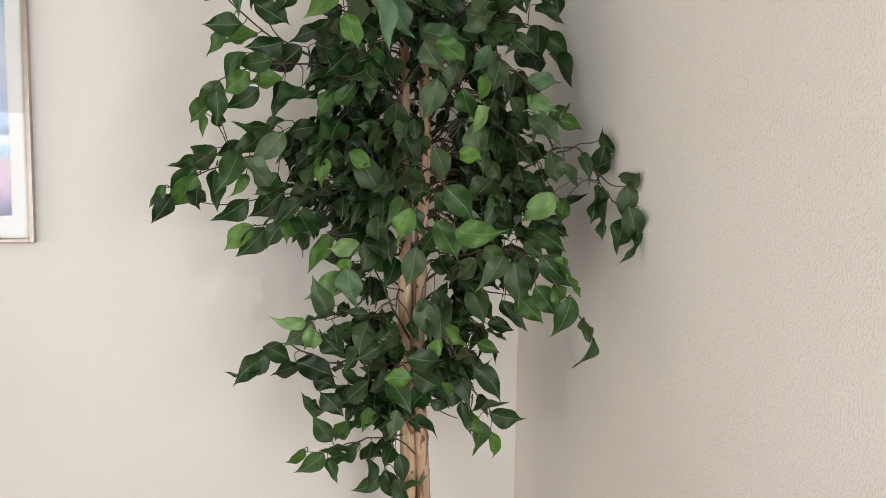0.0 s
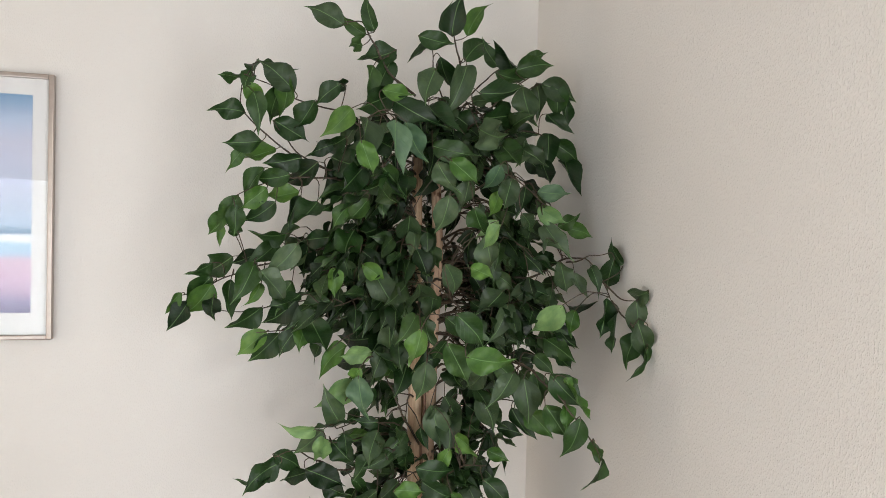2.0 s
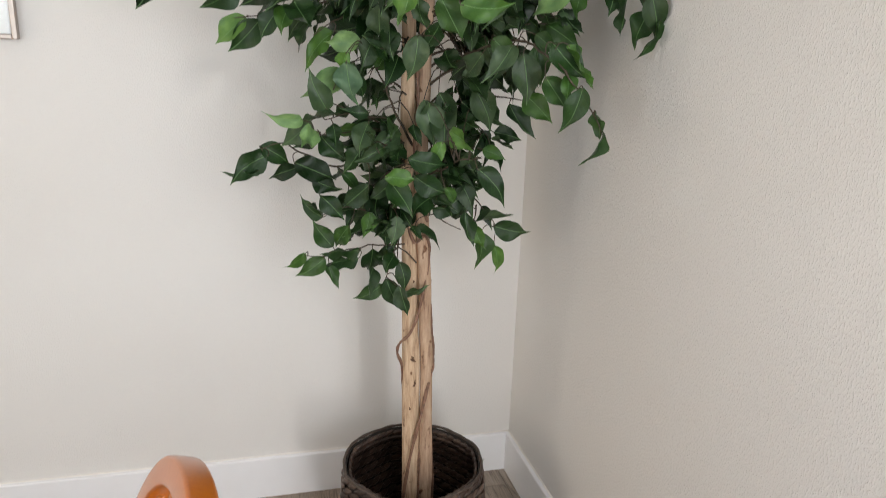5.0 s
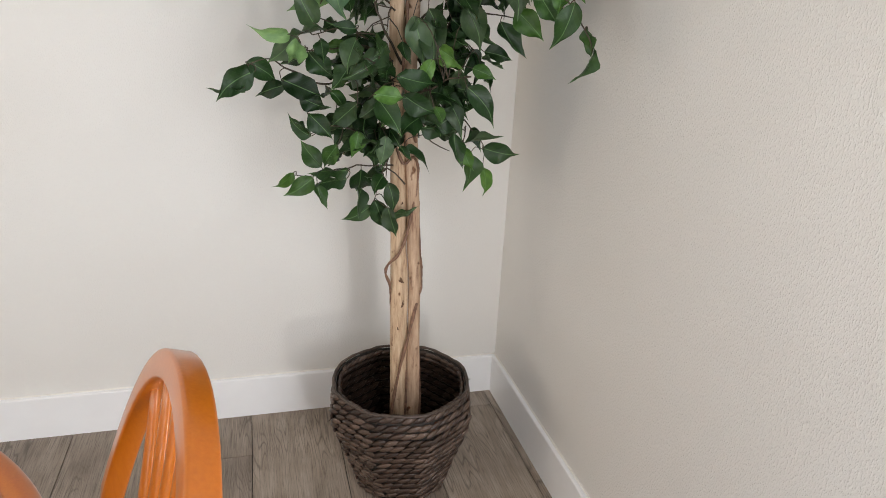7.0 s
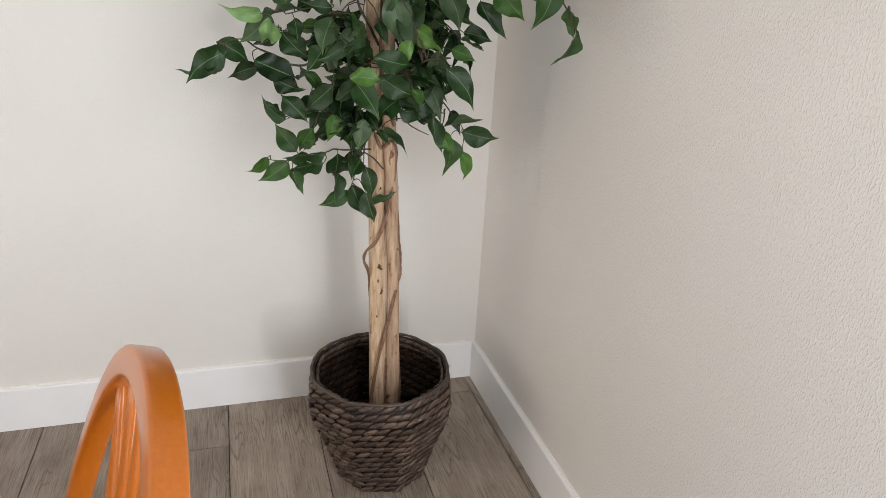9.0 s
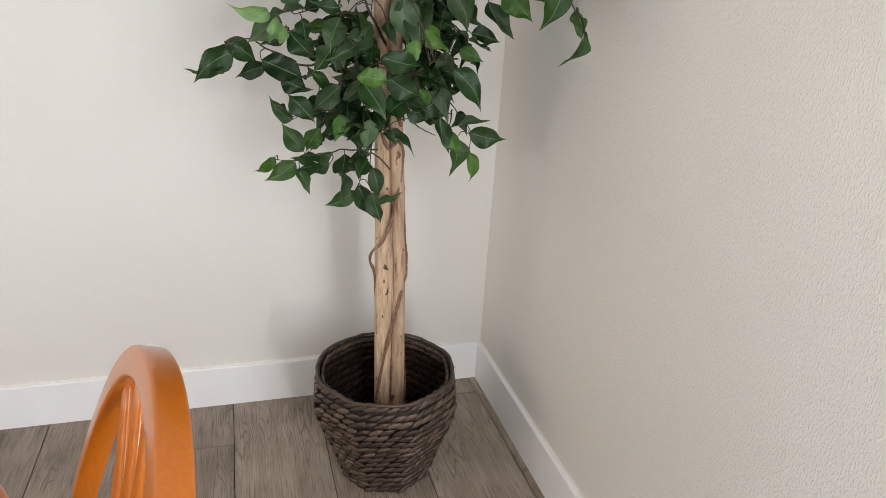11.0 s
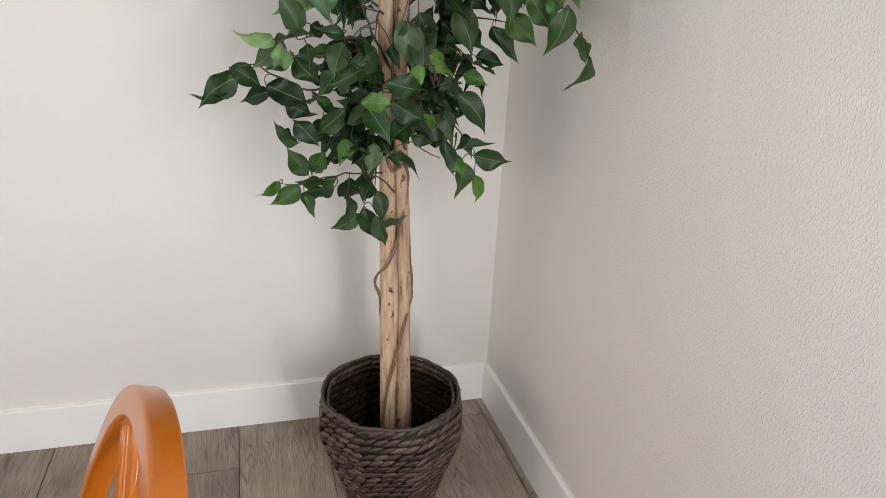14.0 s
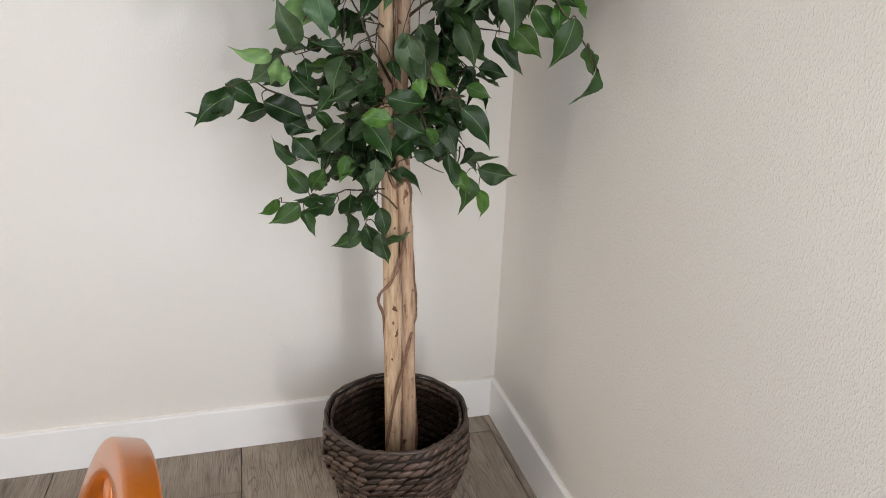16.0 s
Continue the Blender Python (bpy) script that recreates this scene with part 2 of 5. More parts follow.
LEAF = {                                     # printed tones of the fabric leaves; grey-green holds some sheen, lime some backlight
    "d": leaf_material("leaf_dark", False, [(0.0, (0.005, 0.019, 0.004)), (0.6, (0.011, 0.037, 0.008)), (1.0, (0.022, 0.055, 0.015))]),
    "m": leaf_material("leaf_green", False, [(0.0, (0.014, 0.045, 0.008)), (0.6, (0.028, 0.070, 0.016)), (1.0, (0.044, 0.096, 0.022))]),
    "g": leaf_material("leaf_grey_green", False, [(0.0, (0.025, 0.050, 0.019)), (0.6, (0.048, 0.084, 0.036)), (1.0, (0.080, 0.126, 0.064))]),
    "b": leaf_material("leaf_blue_green", False, [(0.0, (0.060, 0.122, 0.066)), (1.0, (0.110, 0.190, 0.105))]),
    "l": leaf_material("leaf_lime", False, [(0.0, (0.036, 0.096, 0.015)), (0.5, (0.062, 0.146, 0.024)), (1.0, (0.105, 0.215, 0.042))]),
    "p": leaf_material("leaf_pale_lime", False, [(0.0, (0.130, 0.240, 0.085)), (1.0, (0.200, 0.330, 0.125))]),
}
# Inner leaves: the crown's inner shade is put into these darker tones.
LEAVES_SHADED = leaf_material("leaf_fabric_shaded", True, [(0.0, (0.004, 0.015, 0.003)), (0.45, (0.012, 0.036, 0.008)), (0.8, (0.032, 0.064, 0.020)), (1.0, (0.058, 0.098, 0.040))])
STRAND, STRANDS = strand_material("hyacinth_strand", False), strand_material("hyacinth_weave", True)
# Near-black tone that stands for the shade between strands.
GAP_SHADE = plain("basket_gap_shade", (0.012, 0.008, 0.006), 0.7, vary=0.3)
RIM = plain("basket_rim", (0.062, 0.042, 0.032), 0.5, vary=0.45, grain=140, relief=0.5)
LINER = smoky_film()
HONEY = honey_wood()
FRAME_METAL = plain("champagne_metal", (0.42, 0.36, 0.32), 0.34, 0.85, vary=0.08, grain=40)
MAT_BOARD = plain("mat_board", (0.70, 0.69, 0.67), 0.85, vary=0.015)
PRINT = seascape()
GLASS = clear_glass()


# ---- mesh helpers ----
def part(name, bm, mat, parent=None, label="", smooth=True, m=None):
    me = bpy.data.meshes.new(name)
    bmesh.ops.recalc_face_normals(bm, faces=bm.faces)
    bm.to_mesh(me)
    bm.free()
    me.materials.append(mat)
    for f in me.polygons:
        f.use_smooth = smooth
    ob = new(name, me)
    if m is not None:
        ob.matrix_basis = m
    ob.parent = parent
    if label:
        tagged(ob, label)
    return ob


def holder(name, place, label, category, group="", turn=0):
    ob = new(name)
    ob.empty_display_size = 0.1
    ob.matrix_basis = pose(*place, 0, 0, turn)
    return tagged(ob, label, category, group)


def box(x0, x1, y0, y1, z0, z1, bevel=0.0, bm=None):
    bm = bm or bmesh.new()
    made = bmesh.ops.create_cube(bm, size=1, matrix=Matrix.Translation(((x0 + x1) / 2, (y0 + y1) / 2, (z0 + z1) / 2)) @ Matrix.Diagonal((x1 - x0, y1 - y0, z1 - z0, 1)))
    if bevel:
        edges = list({e for v in made["verts"] for e in v.link_edges})
        bmesh.ops.bevel(bm, geom=edges, offset=bevel, segments=2, affect="EDGES", profile=0.6)
    return bm


def tube(bm, points, radii, sides=8, flat=None, closed_ends=True):
    """A tube along points; flat: (across, through) factors with the across axis kept nearest to world x or y."""
    rings = []
    side = None
    for i, p in enumerate(points):
        a, b = points[max(i - 1, 0)], points[min(i + 1, len(points) - 1)]
        d = (b - a).normalized()
        if side is None:
            side = d.orthogonal().normalized() if flat is None else (Vector(flat[2]) - d * d.dot(Vector(flat[2]))).normalized()
        else:
            side = (side - d * d.dot(side)).normalized()
        up = d.cross(side)
        fx, fy = (flat[0], flat[1]) if flat else (1, 1)
        ring = []
        for k in range(sides):
            t = 2 * math.pi * k / sides
            ring.append(bm.verts.new(p + side * (radii[i] * fx * math.cos(t)) + up * (radii[i] * fy * math.sin(t))))
        rings.append(ring)
    for r, q in zip(rings, rings[1:]):
        for k in range(sides):
            bm.faces.new((r[k], r[(k + 1) % sides], q[(k + 1) % sides], q[k]))
    if closed_ends:
        bm.faces.new(rings[0])
        bm.faces.new(rings[-1])
    return bm


def sweep(bm, points, frames, section):
    """A closed section swept along points; frames: (across, through) unit vectors per point."""
    rings = [[bm.verts.new(p + a * u + b * v) for u, v in section] for p, (a, b) in zip(points, frames)]
    n = len(section)
    for r, q in zip(rings, rings[1:]):
        for k in range(n):
            bm.faces.new((r[k], r[(k + 1) % n], q[(k + 1) % n], q[k]))
    bm.faces.new(rings[0])
    bm.faces.new(rings[-1])
    return bm


def rounded(w, h, r, steps=3):
    """A rounded rectangle, w by h, as a list of points round its centre."""
    out = []
    for cx, cy, start in ((w / 2 - r, h / 2 - r, 0), (-w / 2 + r, h / 2 - r, 90), (-w / 2 + r, -h / 2 + r, 180), (w / 2 - r, -h / 2 + r, 270)):
        for k in range(steps + 1):
            a = radians(start + 90 * k / steps)
            out.append((cx + r * math.cos(a), cy + r * math.sin(a)))
    return out


# ---- the room ----
def structure(name, bm, mat, label, smooth=False):
    return tagged(part(name, bm, mat, None, "", smooth), label, "", "", "structure")


T = 0.12
structure("wall_north", box(ROOM_W - T, T, 0, T, -0.02, CEIL), PAINT_LIGHT, "off-white painted wall with knockdown texture")
structure("wall_east", box(0, T, ALCOVE_N, -0.0005, -0.02, CEIL), PAINT, "off-white painted wall with knockdown texture")
structure("wall_alcove_north", box(T + 0.0005, ALCOVE_E, ALCOVE_N, ALCOVE_N + T, -0.02, CEIL), PAINT, "off-white painted wall")
structure("wall_alcove_east", box(ALCOVE_E, ALCOVE_E + T, ROOM_S - T, ALCOVE_N + T, -0.02, CEIL), PAINT, "off-white painted wall")


def wall_with_openings(along, a0, a1, n0, n1, openings):
    """Butted pieces round openings, in order along the wall; along: 'x' or 'y'."""
    bm = bmesh.new()
    pieces, at = [], a0
    for o0, o1, z0, z1 in openings:
        pieces += [(at, o0, -0.02, CEIL), (o0, o1, -0.02, z0), (o0, o1, z1, CEIL)]
        at = o1
    for s0, s1, b0, b1 in pieces + [(at, a1, -0.02, CEIL)]:
        if along == "x":
            box(s0, s1, n0, n1, b0, b1, bm=bm)
        else:
            box(n0, n1, s0, s1, b0, b1, bm=bm)
    return bm


structure("wall_south", wall_with_openings("x", ROOM_W - T, ALCOVE_E, ROOM_S - T, ROOM_S, (WIN_FILL, WIN_A)), PAINT, "off-white painted wall with a glazed opening")
structure("wall_west", wall_with_openings("y", ROOM_S, -0.0005, ROOM_W - T, ROOM_W, (WIN_B,)), PAINT, "off-white painted wall with a window opening")
structure("ceiling", box(ROOM_W - T, ALCOVE_E + T, ROOM_S - T, T, CEIL, CEIL + 0.1), CEILING_PAINT, "flat white painted ceiling")
floor = structure("floor", box(ROOM_W - T, ALCOVE_E + T, ROOM_S - T, T, -0.06, -0.006), SUBFLOOR, "weathered grey-brown oak-look plank floor")


def window(name, along, n, opening):
    """White sash frame with one mullion and two panes, in a wall opening."""
    o0, o1, z0, z1 = opening
    top = tagged(new(name), "unseen white framed window with clear panes", "", "", "structure")
    bar, mid = 0.05, (o0 + o1) / 2

    def piece(nm, s0, s1, b0, b1, d, mat):
        bm = box(s0, s1, n - d, n + d, b0, b1, 0.0) if along == "x" else box(n - d, n + d, s0, s1, b0, b1, 0.0)
        return part(nm, bm, mat, top, smooth=False)

    piece("window_frame", o0, o1, z0, z0 + bar, 0.025, TRIM)
    piece("window_frame", o0, o1, z1 - bar, z1, 0.025, TRIM)
    for s in (o0, mid - bar / 2, o1 - bar):
        piece("window_frame", s, s + bar, z0 + bar, z1 - bar, 0.025, TRIM)
    for s0, s1 in ((o0 + bar, mid - bar / 2), (mid + bar / 2, o1 - bar)):
        piece("pane", s0, s1, z0 + bar, z1 - bar, 0.003, GLASS).visible_shadow = False


window("window_1", "x", ROOM_S - 0.07, WIN_A)
window("added_window", "x", ROOM_S - 0.07, WIN_FILL)
window("window_2", "y", ROOM_W - 0.07, WIN_B)


def baseboard(name, start, end, inward, mitre0, mitre1):
    """A flat board with an eased top edge, along one wall."""
    d = (Vector(end) - Vector(start)).normalized()
    n = Vector(inward)
    prof = [(0, 0), (0.015, 0), (0.015, 0.130), (0.0135, 0.1325), (0.011, 0.1335), (0, 0.1335)]
    bm = bmesh.new()
    rings = []
    for base, mitre in ((Vector(start), mitre0), (Vector(end), -mitre1)):
        rings.append([bm.verts.new(base + n * u + d * (u * mitre) + Vector((0, 0, v))) for u, v in prof])
    k = len(prof)
    for i in range(k):
        bm.faces.new((rings[0][i], rings[0][(i + 1) % k], rings[1][(i + 1) % k], rings[1][i]))
    bm.faces.new(rings[0])
    bm.faces.new(rings[1])
    return structure(name, bm, TRIM, "white painted flat wooden baseboard")


baseboard("baseboard_north", (ROOM_W, -0.0005, 0), (-0.0005, -0.0005, 0), (0, -1, 0), 0, 1)
baseboard("baseboard_east", (-0.0005, -0.0005, 0), (-0.0005, ALCOVE_N, 0), (-1, 0, 0), 1, 0)
for nm, pts in (("trim_north", ((ROOM_W, -0.001, 0.1335), (-0.004, -0.001, 0.1335))), ("trim_east", ((-0.001, -0.004, 0.1335), (-0.001, ALCOVE_N, 0.1335)))):
    a, b = (Vector(p) for p in pts)
    line = [a.lerp(b, i / 40) for i in range(41)]
    structure(nm, tube(bmesh.new(), line, [0.0036 + 0.0012 * noise.noise(p * 5) for p in line], 6), CAULK, "bead of white caulk along the baseboard", True)

# ---- framed print on the north wall ----
PX0, PX1, PZ0, PZ1 = -1.845, -1.312, 1.336, 2.009
picture = holder("framed_picture", (PX1, -0.004, PZ0), "framed beach print in a thin champagne metal frame", "picture")


def in_picture(bm):
    bmesh.ops.translate(bm, verts=bm.verts, vec=(-PX1, 0.004, -PZ0))
    return bm


FW = 0.012
for x0, x1, z0, z1 in ((PX0, PX0 + FW, PZ0, PZ1), (PX1 - FW, PX1, PZ0, PZ1), (PX0 + FW, PX1 - FW, PZ0, PZ0 + FW), (PX0 + FW, PX1 - FW, PZ1 - FW, PZ1)):
    part("frame_bar", in_picture(box(x0, x1, -0.026, -0.003, z0, z1, 0.0025)), FRAME_METAL, picture, smooth=False)
part("mat_board", in_picture(box(PX0 + FW, PX1 - FW, -0.012, -0.006, PZ0 + FW, PZ1 - FW)), MAT_BOARD, picture, "white mat board", False)
print_bm = box(PX0 + 0.051 - PX1, -0.051, -0.0005, 0.0005, 0, 0.552)
art = part("art_print", print_bm, PRINT, picture, "blue, white and rose beach scene in horizontal washes", False, pose(0, -0.0087, 1.404 - PZ0))
pane = part("glass", in_picture(box(PX0 + FW, PX1 - FW, -0.0180, -0.0160, PZ0 + FW, PZ1 - FW)), GLASS, picture, "clear picture glass", False)
pane.visible_shadow = False

# ---- basket ----
BX, BY = -0.403, -0.362
basket = holder("woven_basket", (BX, BY, 0), "dark brown woven water-hyacinth basket on the plank floor", "basket")
PROFILE = [(0.000, 0.120), (0.02, 0.125), (0.10, 0.153), (0.18, 0.184), (0.225, 0.195), (0.265, 0.195), (0.298, 0.187)]


def slump(z):
    """The soft basket leans out a little towards its foot."""
    return -0.031 * (1 - z / 0.298)


def basket_radius(z):
    for (z0, r0), (z1, r1) in zip(PROFILE, PROFILE[1:]):
        if z <= z1:
            return r0 + (r1 - r0) * (z - z0) / (z1 - z0)
    return PROFILE[-1][1]


def octagon(theta, z):
    """A soft eight-sided plan, rounder towards the rim."""
    a = (theta + radians(34.8)) % (math.pi / 4) - math.pi / 8
    k = 1.25 - 1.0 * max(0, (z - 0.2) / 0.1)
    return 1 + k * (math.cos(math.pi / 8) / math.cos(a) - 0.965)


def basket_shell(inset, z0, z1, rows, bm):
    rings = []
    for i in range(rows + 1):
        z = z0 + (z1 - z0) * i / rows
        rings.append([bm.verts.new(((basket_radius(z) - inset) * octagon(2 * math.pi * k / 48, z) * math.cos(2 * math.pi * k / 48),
                                    (basket_radius(z) - inset) * octagon(2 * math.pi * k / 48, z) * math.sin(2 * math.pi * k / 48) + slump(z), z)) for k in range(48)])
    for r, q in zip(rings, rings[1:]):
        for k in range(48):
            bm.faces.new((r[k], r[(k + 1) % 48], q[(k + 1) % 48], q[k]))
    return rings


# Added dark shell: paints the shade seen in the weave's gaps.
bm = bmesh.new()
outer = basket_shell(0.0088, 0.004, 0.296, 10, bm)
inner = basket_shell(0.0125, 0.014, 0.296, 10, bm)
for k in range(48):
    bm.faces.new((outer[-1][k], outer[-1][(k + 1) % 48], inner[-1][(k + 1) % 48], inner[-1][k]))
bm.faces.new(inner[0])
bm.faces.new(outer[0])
part("gap_shade_shell", bm, GAP_SHADE, basket)


def strand_mesh(name, length, wide, thick):
    """One bulging strand of the twisted rope: a pointed, flattened spindle."""
    bm = bmesh.new()
    rings = []
    for i, (u, s) in enumerate(((-0.5, 0.05), (-0.28, 0.72), (0.0, 1.0), (0.28, 0.72), (0.5, 0.05))):
        rings.append([bm.verts.new((u * length, math.cos(a) * wide / 2 * s, math.sin(a) * thick / 2 * s)) for a in (radians(60 * k) for k in range(6))])
    for r, q in zip(rings, rings[1:]):
        for k in range(6):
            bm.faces.new((r[k], r[(k + 1) % 6], q[(k + 1) % 6], q[k]))
    bm.faces.new(rings[0])
    bm.faces.new(rings[-1])
    bmesh.ops.recalc_face_normals(bm, faces=bm.faces)
    me = bpy.data.meshes.new(name)
    bm.to_mesh(me)
    bm.free()
    me.materials.append(STRAND)
    for f in me.polygons:
        f.use_smooth = True
    return me


STRAND_MESHES = [strand_mesh("strand", 0.042 + 0.003 * i, 0.0188, 0.0112 + 0.001 * (i % 2)) for i in range(3)]
rng = random.Random(5)
weave_v, weave_f = [], []


CORNER = radians(-34.8)


def add_strand(facet, across_f, z, lean, inside, seat):
    """A strand on one flat side of the basket; across_f: -1 to 1 across that side."""
    mid = CORNER + (facet + 0.5) * math.pi / 4
    rim = min(1.0, max(0.0, (z - 0.22) / 0.08))
    r0 = basket_radius(z) * (1.035 - 0.02 * rim) - (0.0190 if inside else 0.0060)
    theta = mid + across_f * math.pi / 8
    flat_d, flat_t = r0 * math.cos(math.pi / 8) * 1.012, r0 * math.sin(math.pi / 8) * across_f
    n, t = Vector((math.cos(mid), math.sin(mid), 0)), Vector((-math.sin(mid), math.cos(mid), 0))
    soft = 0.15 + 0.55 * rim
    round_p = Vector((math.cos(theta), math.sin(theta), 0)) * r0 * 0.965
    p = (n * flat_d + t * flat_t).lerp(round_p, soft)
    slope = (basket_radius(z + 0.01) - basket_radius(z - 0.01)) / 0.02
    turn = mid + (theta - mid) * soft
    out = Vector((math.cos(turn), math.sin(turn), -slope)).normalized()
    along = Vector((-math.sin(turn), math.cos(turn), 0))
    up = out.cross(along)
    along2 = (along * math.cos(lean) + up * math.sin(lean)).normalized()
    m = Matrix.Translation((p.x, p.y + slump(z), z)) @ Matrix((along2, out.cross(along2), out)).transposed().to_4x4()
    me = rng.choice(STRAND_MESHES)
    if seat:
        ob = new("strand", me)
        ob.matrix_basis = m
        ob.parent = basket
    else:
        base = len(weave_v)
        weave_v.extend(tuple(m @ v.co) for v in me.vertices)
        weave_f.extend(tuple(base + i for i in p.vertices) for p in me.polygons)


ROWS_WEAVE = 15
seats = 0
for row in range(ROWS_WEAVE):
    z = 0.010 + 0.276 * row / (ROWS_WEAVE - 1)
    side = 2 * basket_radius(z) * math.sin(math.pi / 8)
    count = max(3, round(side / 0.0295))
    for facet in range(8):
        mid = CORNER + (facet + 0.5) * math.pi / 4
        front = math.sin(mid) < 0.2
        for k in range(count):
            f = -1 + 2 * (k + 0.5 + (0.22 if row % 2 else -0.22) + rng.uniform(-0.07, 0.07)) / count
            seat = front and seats < 298
            seats += seat
            add_strand(facet, f, z + rng.uniform(-0.0012, 0.0012), radians(rng.uniform(15, 23)), False, seat)
            if 0.10 < z:
                add_strand(facet, f, z, radians(-14), True, False)
me = bpy.data.meshes.new("weave")
me.from_pydata(weave_v, [], weave_f)
me.materials.append(STRANDS)
for f in me.polygons:
    f.use_smooth = True
weave = new("weave", me)
weave.parent = basket
tagged(weave, kind="stuff")

bm = bmesh.new()
ring = [Vector((basket_radius(0.298) * octagon(a, 0.298) * math.cos(a) * 0.975, basket_radius(0.298) * octagon(a, 0.298) * math.sin(a) * 0.975, 0.298 + 0.0012 * math.sin(9 * a)))
        for a in (2 * math.pi * k / 96 for k in range(97))]
tube(bm, ring, [0.0040 + 0.0007 * math.sin(k * 1.7) for k in range(97)], 8)
part("rim", bm, RIM, basket, "wrapped rim")
bm = bmesh.new()
rings = [[bm.verts.new(((basket_radius(z) - 0.030) * math.cos(2 * math.pi * k / 64), (basket_radius(z) - 0.030) * math.sin(2 * math.pi * k / 64) + slump(z), z)) for k in range(64)]
         for z in (0.02, 0.08, 0.14, 0.20, 0.25, 0.270, 0.2725)]
for a, b in zip(rings, rings[1:]):
    for k in range(64):
        bm.faces.new((a[k], a[(k + 1) % 64], b[(k + 1) % 64], b[k]))
bm.faces.new(rings[0])
part("liner", bm, LINER, basket, "thin smoky plastic liner")

bm = bmesh.new()
for k in range(16):
    a, z = rng.uniform(0, 2 * math.pi), rng.uniform(0.2, 0.297)
    out = Vector((math.cos(a), math.sin(a), 0))
    p = out * basket_radius(z) * octagon(a, z) + Vector((0, 0, z))
    q = p + out * rng.uniform(0.004, 0.010) + Vector((rng.uniform(-1, 1), rng.uniform(-1, 1), rng.uniform(-1, 0.4))) * 0.008
    tube(bm, [p - out * 0.004, p + out * 0.002, q], [0.0012, 0.0010, 0.0005], 4)
tagged(part("stray_fibres", bm, STRANDS, basket), kind="stuff")

# ---- artificial ficus ----
tree = holder("ficus_tree", (BX, BY, 0.014), "artificial ficus tree with fabric leaves standing in a woven basket", "tree")
TREE = Vector((BX, BY, 0.014))


# centre x, radius at heights along each stem
STEM_Z = (0.0, 0.2, 0.58, 0.7, 1.1, 1.3, 1.58, 1.76, 1.95)
STEM_X = ((-0.408, -0.4085, -0.413, -0.4175, -0.431, -0.433, -0.438, -0.440, -0.441), (-0.367, -0.370, -0.376, -0.383, -0.402, -0.394, -0.380, -0.388, -0.390))
STEM_R = ((0.0215, 0.0205, 0.0235, 0.0195, 0.0170, 0.0150, 0.0120, 0.0100, 0.0070), (0.0185, 0.0175, 0.0150, 0.0150, 0.0215, 0.0165, 0.0125, 0.0105, 0.0070))


def eased(z, values):
    for k in range(len(STEM_Z) - 1):
        if z <= STEM_Z[k + 1]:
            f = (z - STEM_Z[k]) / (STEM_Z[k + 1] - STEM_Z[k])
            f = f * f * (3 - 2 * f)
            return values[k] + (values[k + 1] - values[k]) * f
    return values[-1]


def stem_point(z, which):
    """Centre lines of the two entwined stems, in the room."""
    return Vector((eased(z, STEM_X[which]), (-0.366, -0.356)[which] + (0.006, -0.014)[which] * math.sin(2.8 * z), z))


def stem(which, z0, z1, mat, label):
    bm = bmesh.new()
    n = 90
    pts = [stem_point(z0 + (z1 - z0) * i / n, which) - TREE for i in range(n + 1)]
    rad = []
    for i in range(n + 1):
        z = z0 + (z1 - z0) * i / n
        rad.append(eased(z, STEM_R[which]) * (1 + 0.12 * max(0, 1 - z * 4)) * (1 + 0.07 * noise.noise(Vector((which * 9, 0, z * 11)))))
    tube(bm, pts, rad, 22)
    for v in bm.verts:
        mid = stem_point(v.co.z + TREE.z, which) - TREE
        a = math.atan2(v.co.y - mid.y, v.co.x - mid.x)
        w = 0.0034 * noise.noise(Vector((math.cos(a) * 2.6 + which * 5, math.sin(a) * 2.6, v.co.z * 3.5)))
        w += 0.0030 * noise.noise(Vector((math.cos(a) * 6 + which * 5, math.sin(a) * 6, v.co.z * 1.2)))
        v.co += Vector((math.cos(a), math.sin(a), 0)) * w
    return part("trunk", bm, mat, tree, label)


trunk_a = stem(0, 0.016, 1.93, BARK, "pale tan trunk with brown streaks and scars")
trunk_b = stem(1, 0.016, 1.88, BARK_PINK, "pinkish brown slimmer trunk")


def scar(z, dx, wide, tall, turn):
    """A dark knot scar: a shallow ragged hollow with a raised lip, on the front of the paler trunk."""
    bm = bmesh.new()
    mid = stem_point(z, 0) - TREE
    rr = eased(z, STEM_R[0])
    rings = []
    for s, h in ((1.0, -0.0012), (0.8, 0.0024), (0.5, 0.0033), (0.1, 0.0036)):
        ring = []
        for k in range(14):
            a = 2 * math.pi * k / 14
            ragged = 1 + 0.3 * math.sin(3 * a + z * 40) + 0.15 * math.sin(5 * a)
            u, v = math.cos(a) * wide * s * ragged, math.sin(a) * tall * s * ragged
            u, v = u * math.cos(turn) - v * math.sin(turn) + dx, u * math.sin(turn) + v * math.cos(turn)
            ring.append(bm.verts.new(mid + Vector((u, -math.sqrt(max(1e-6, rr * rr - u * u)) - h, v))))
        rings.append(ring)
    for p, q in zip(rings, rings[1:]):
        for k in range(14):
            bm.faces.new((p[k], p[(k + 1) % 14], q[(k + 1) % 14], q[k]))
    bm.faces.new(rings[-1])
    part("knot", bm, SCAR, tree, "dark brown bark scar")


scar(0.597, 0.000, 0.0050, 0.0095, 0.5)
scar(0.530, 0.004, 0.0038, 0.0105, -0.2)
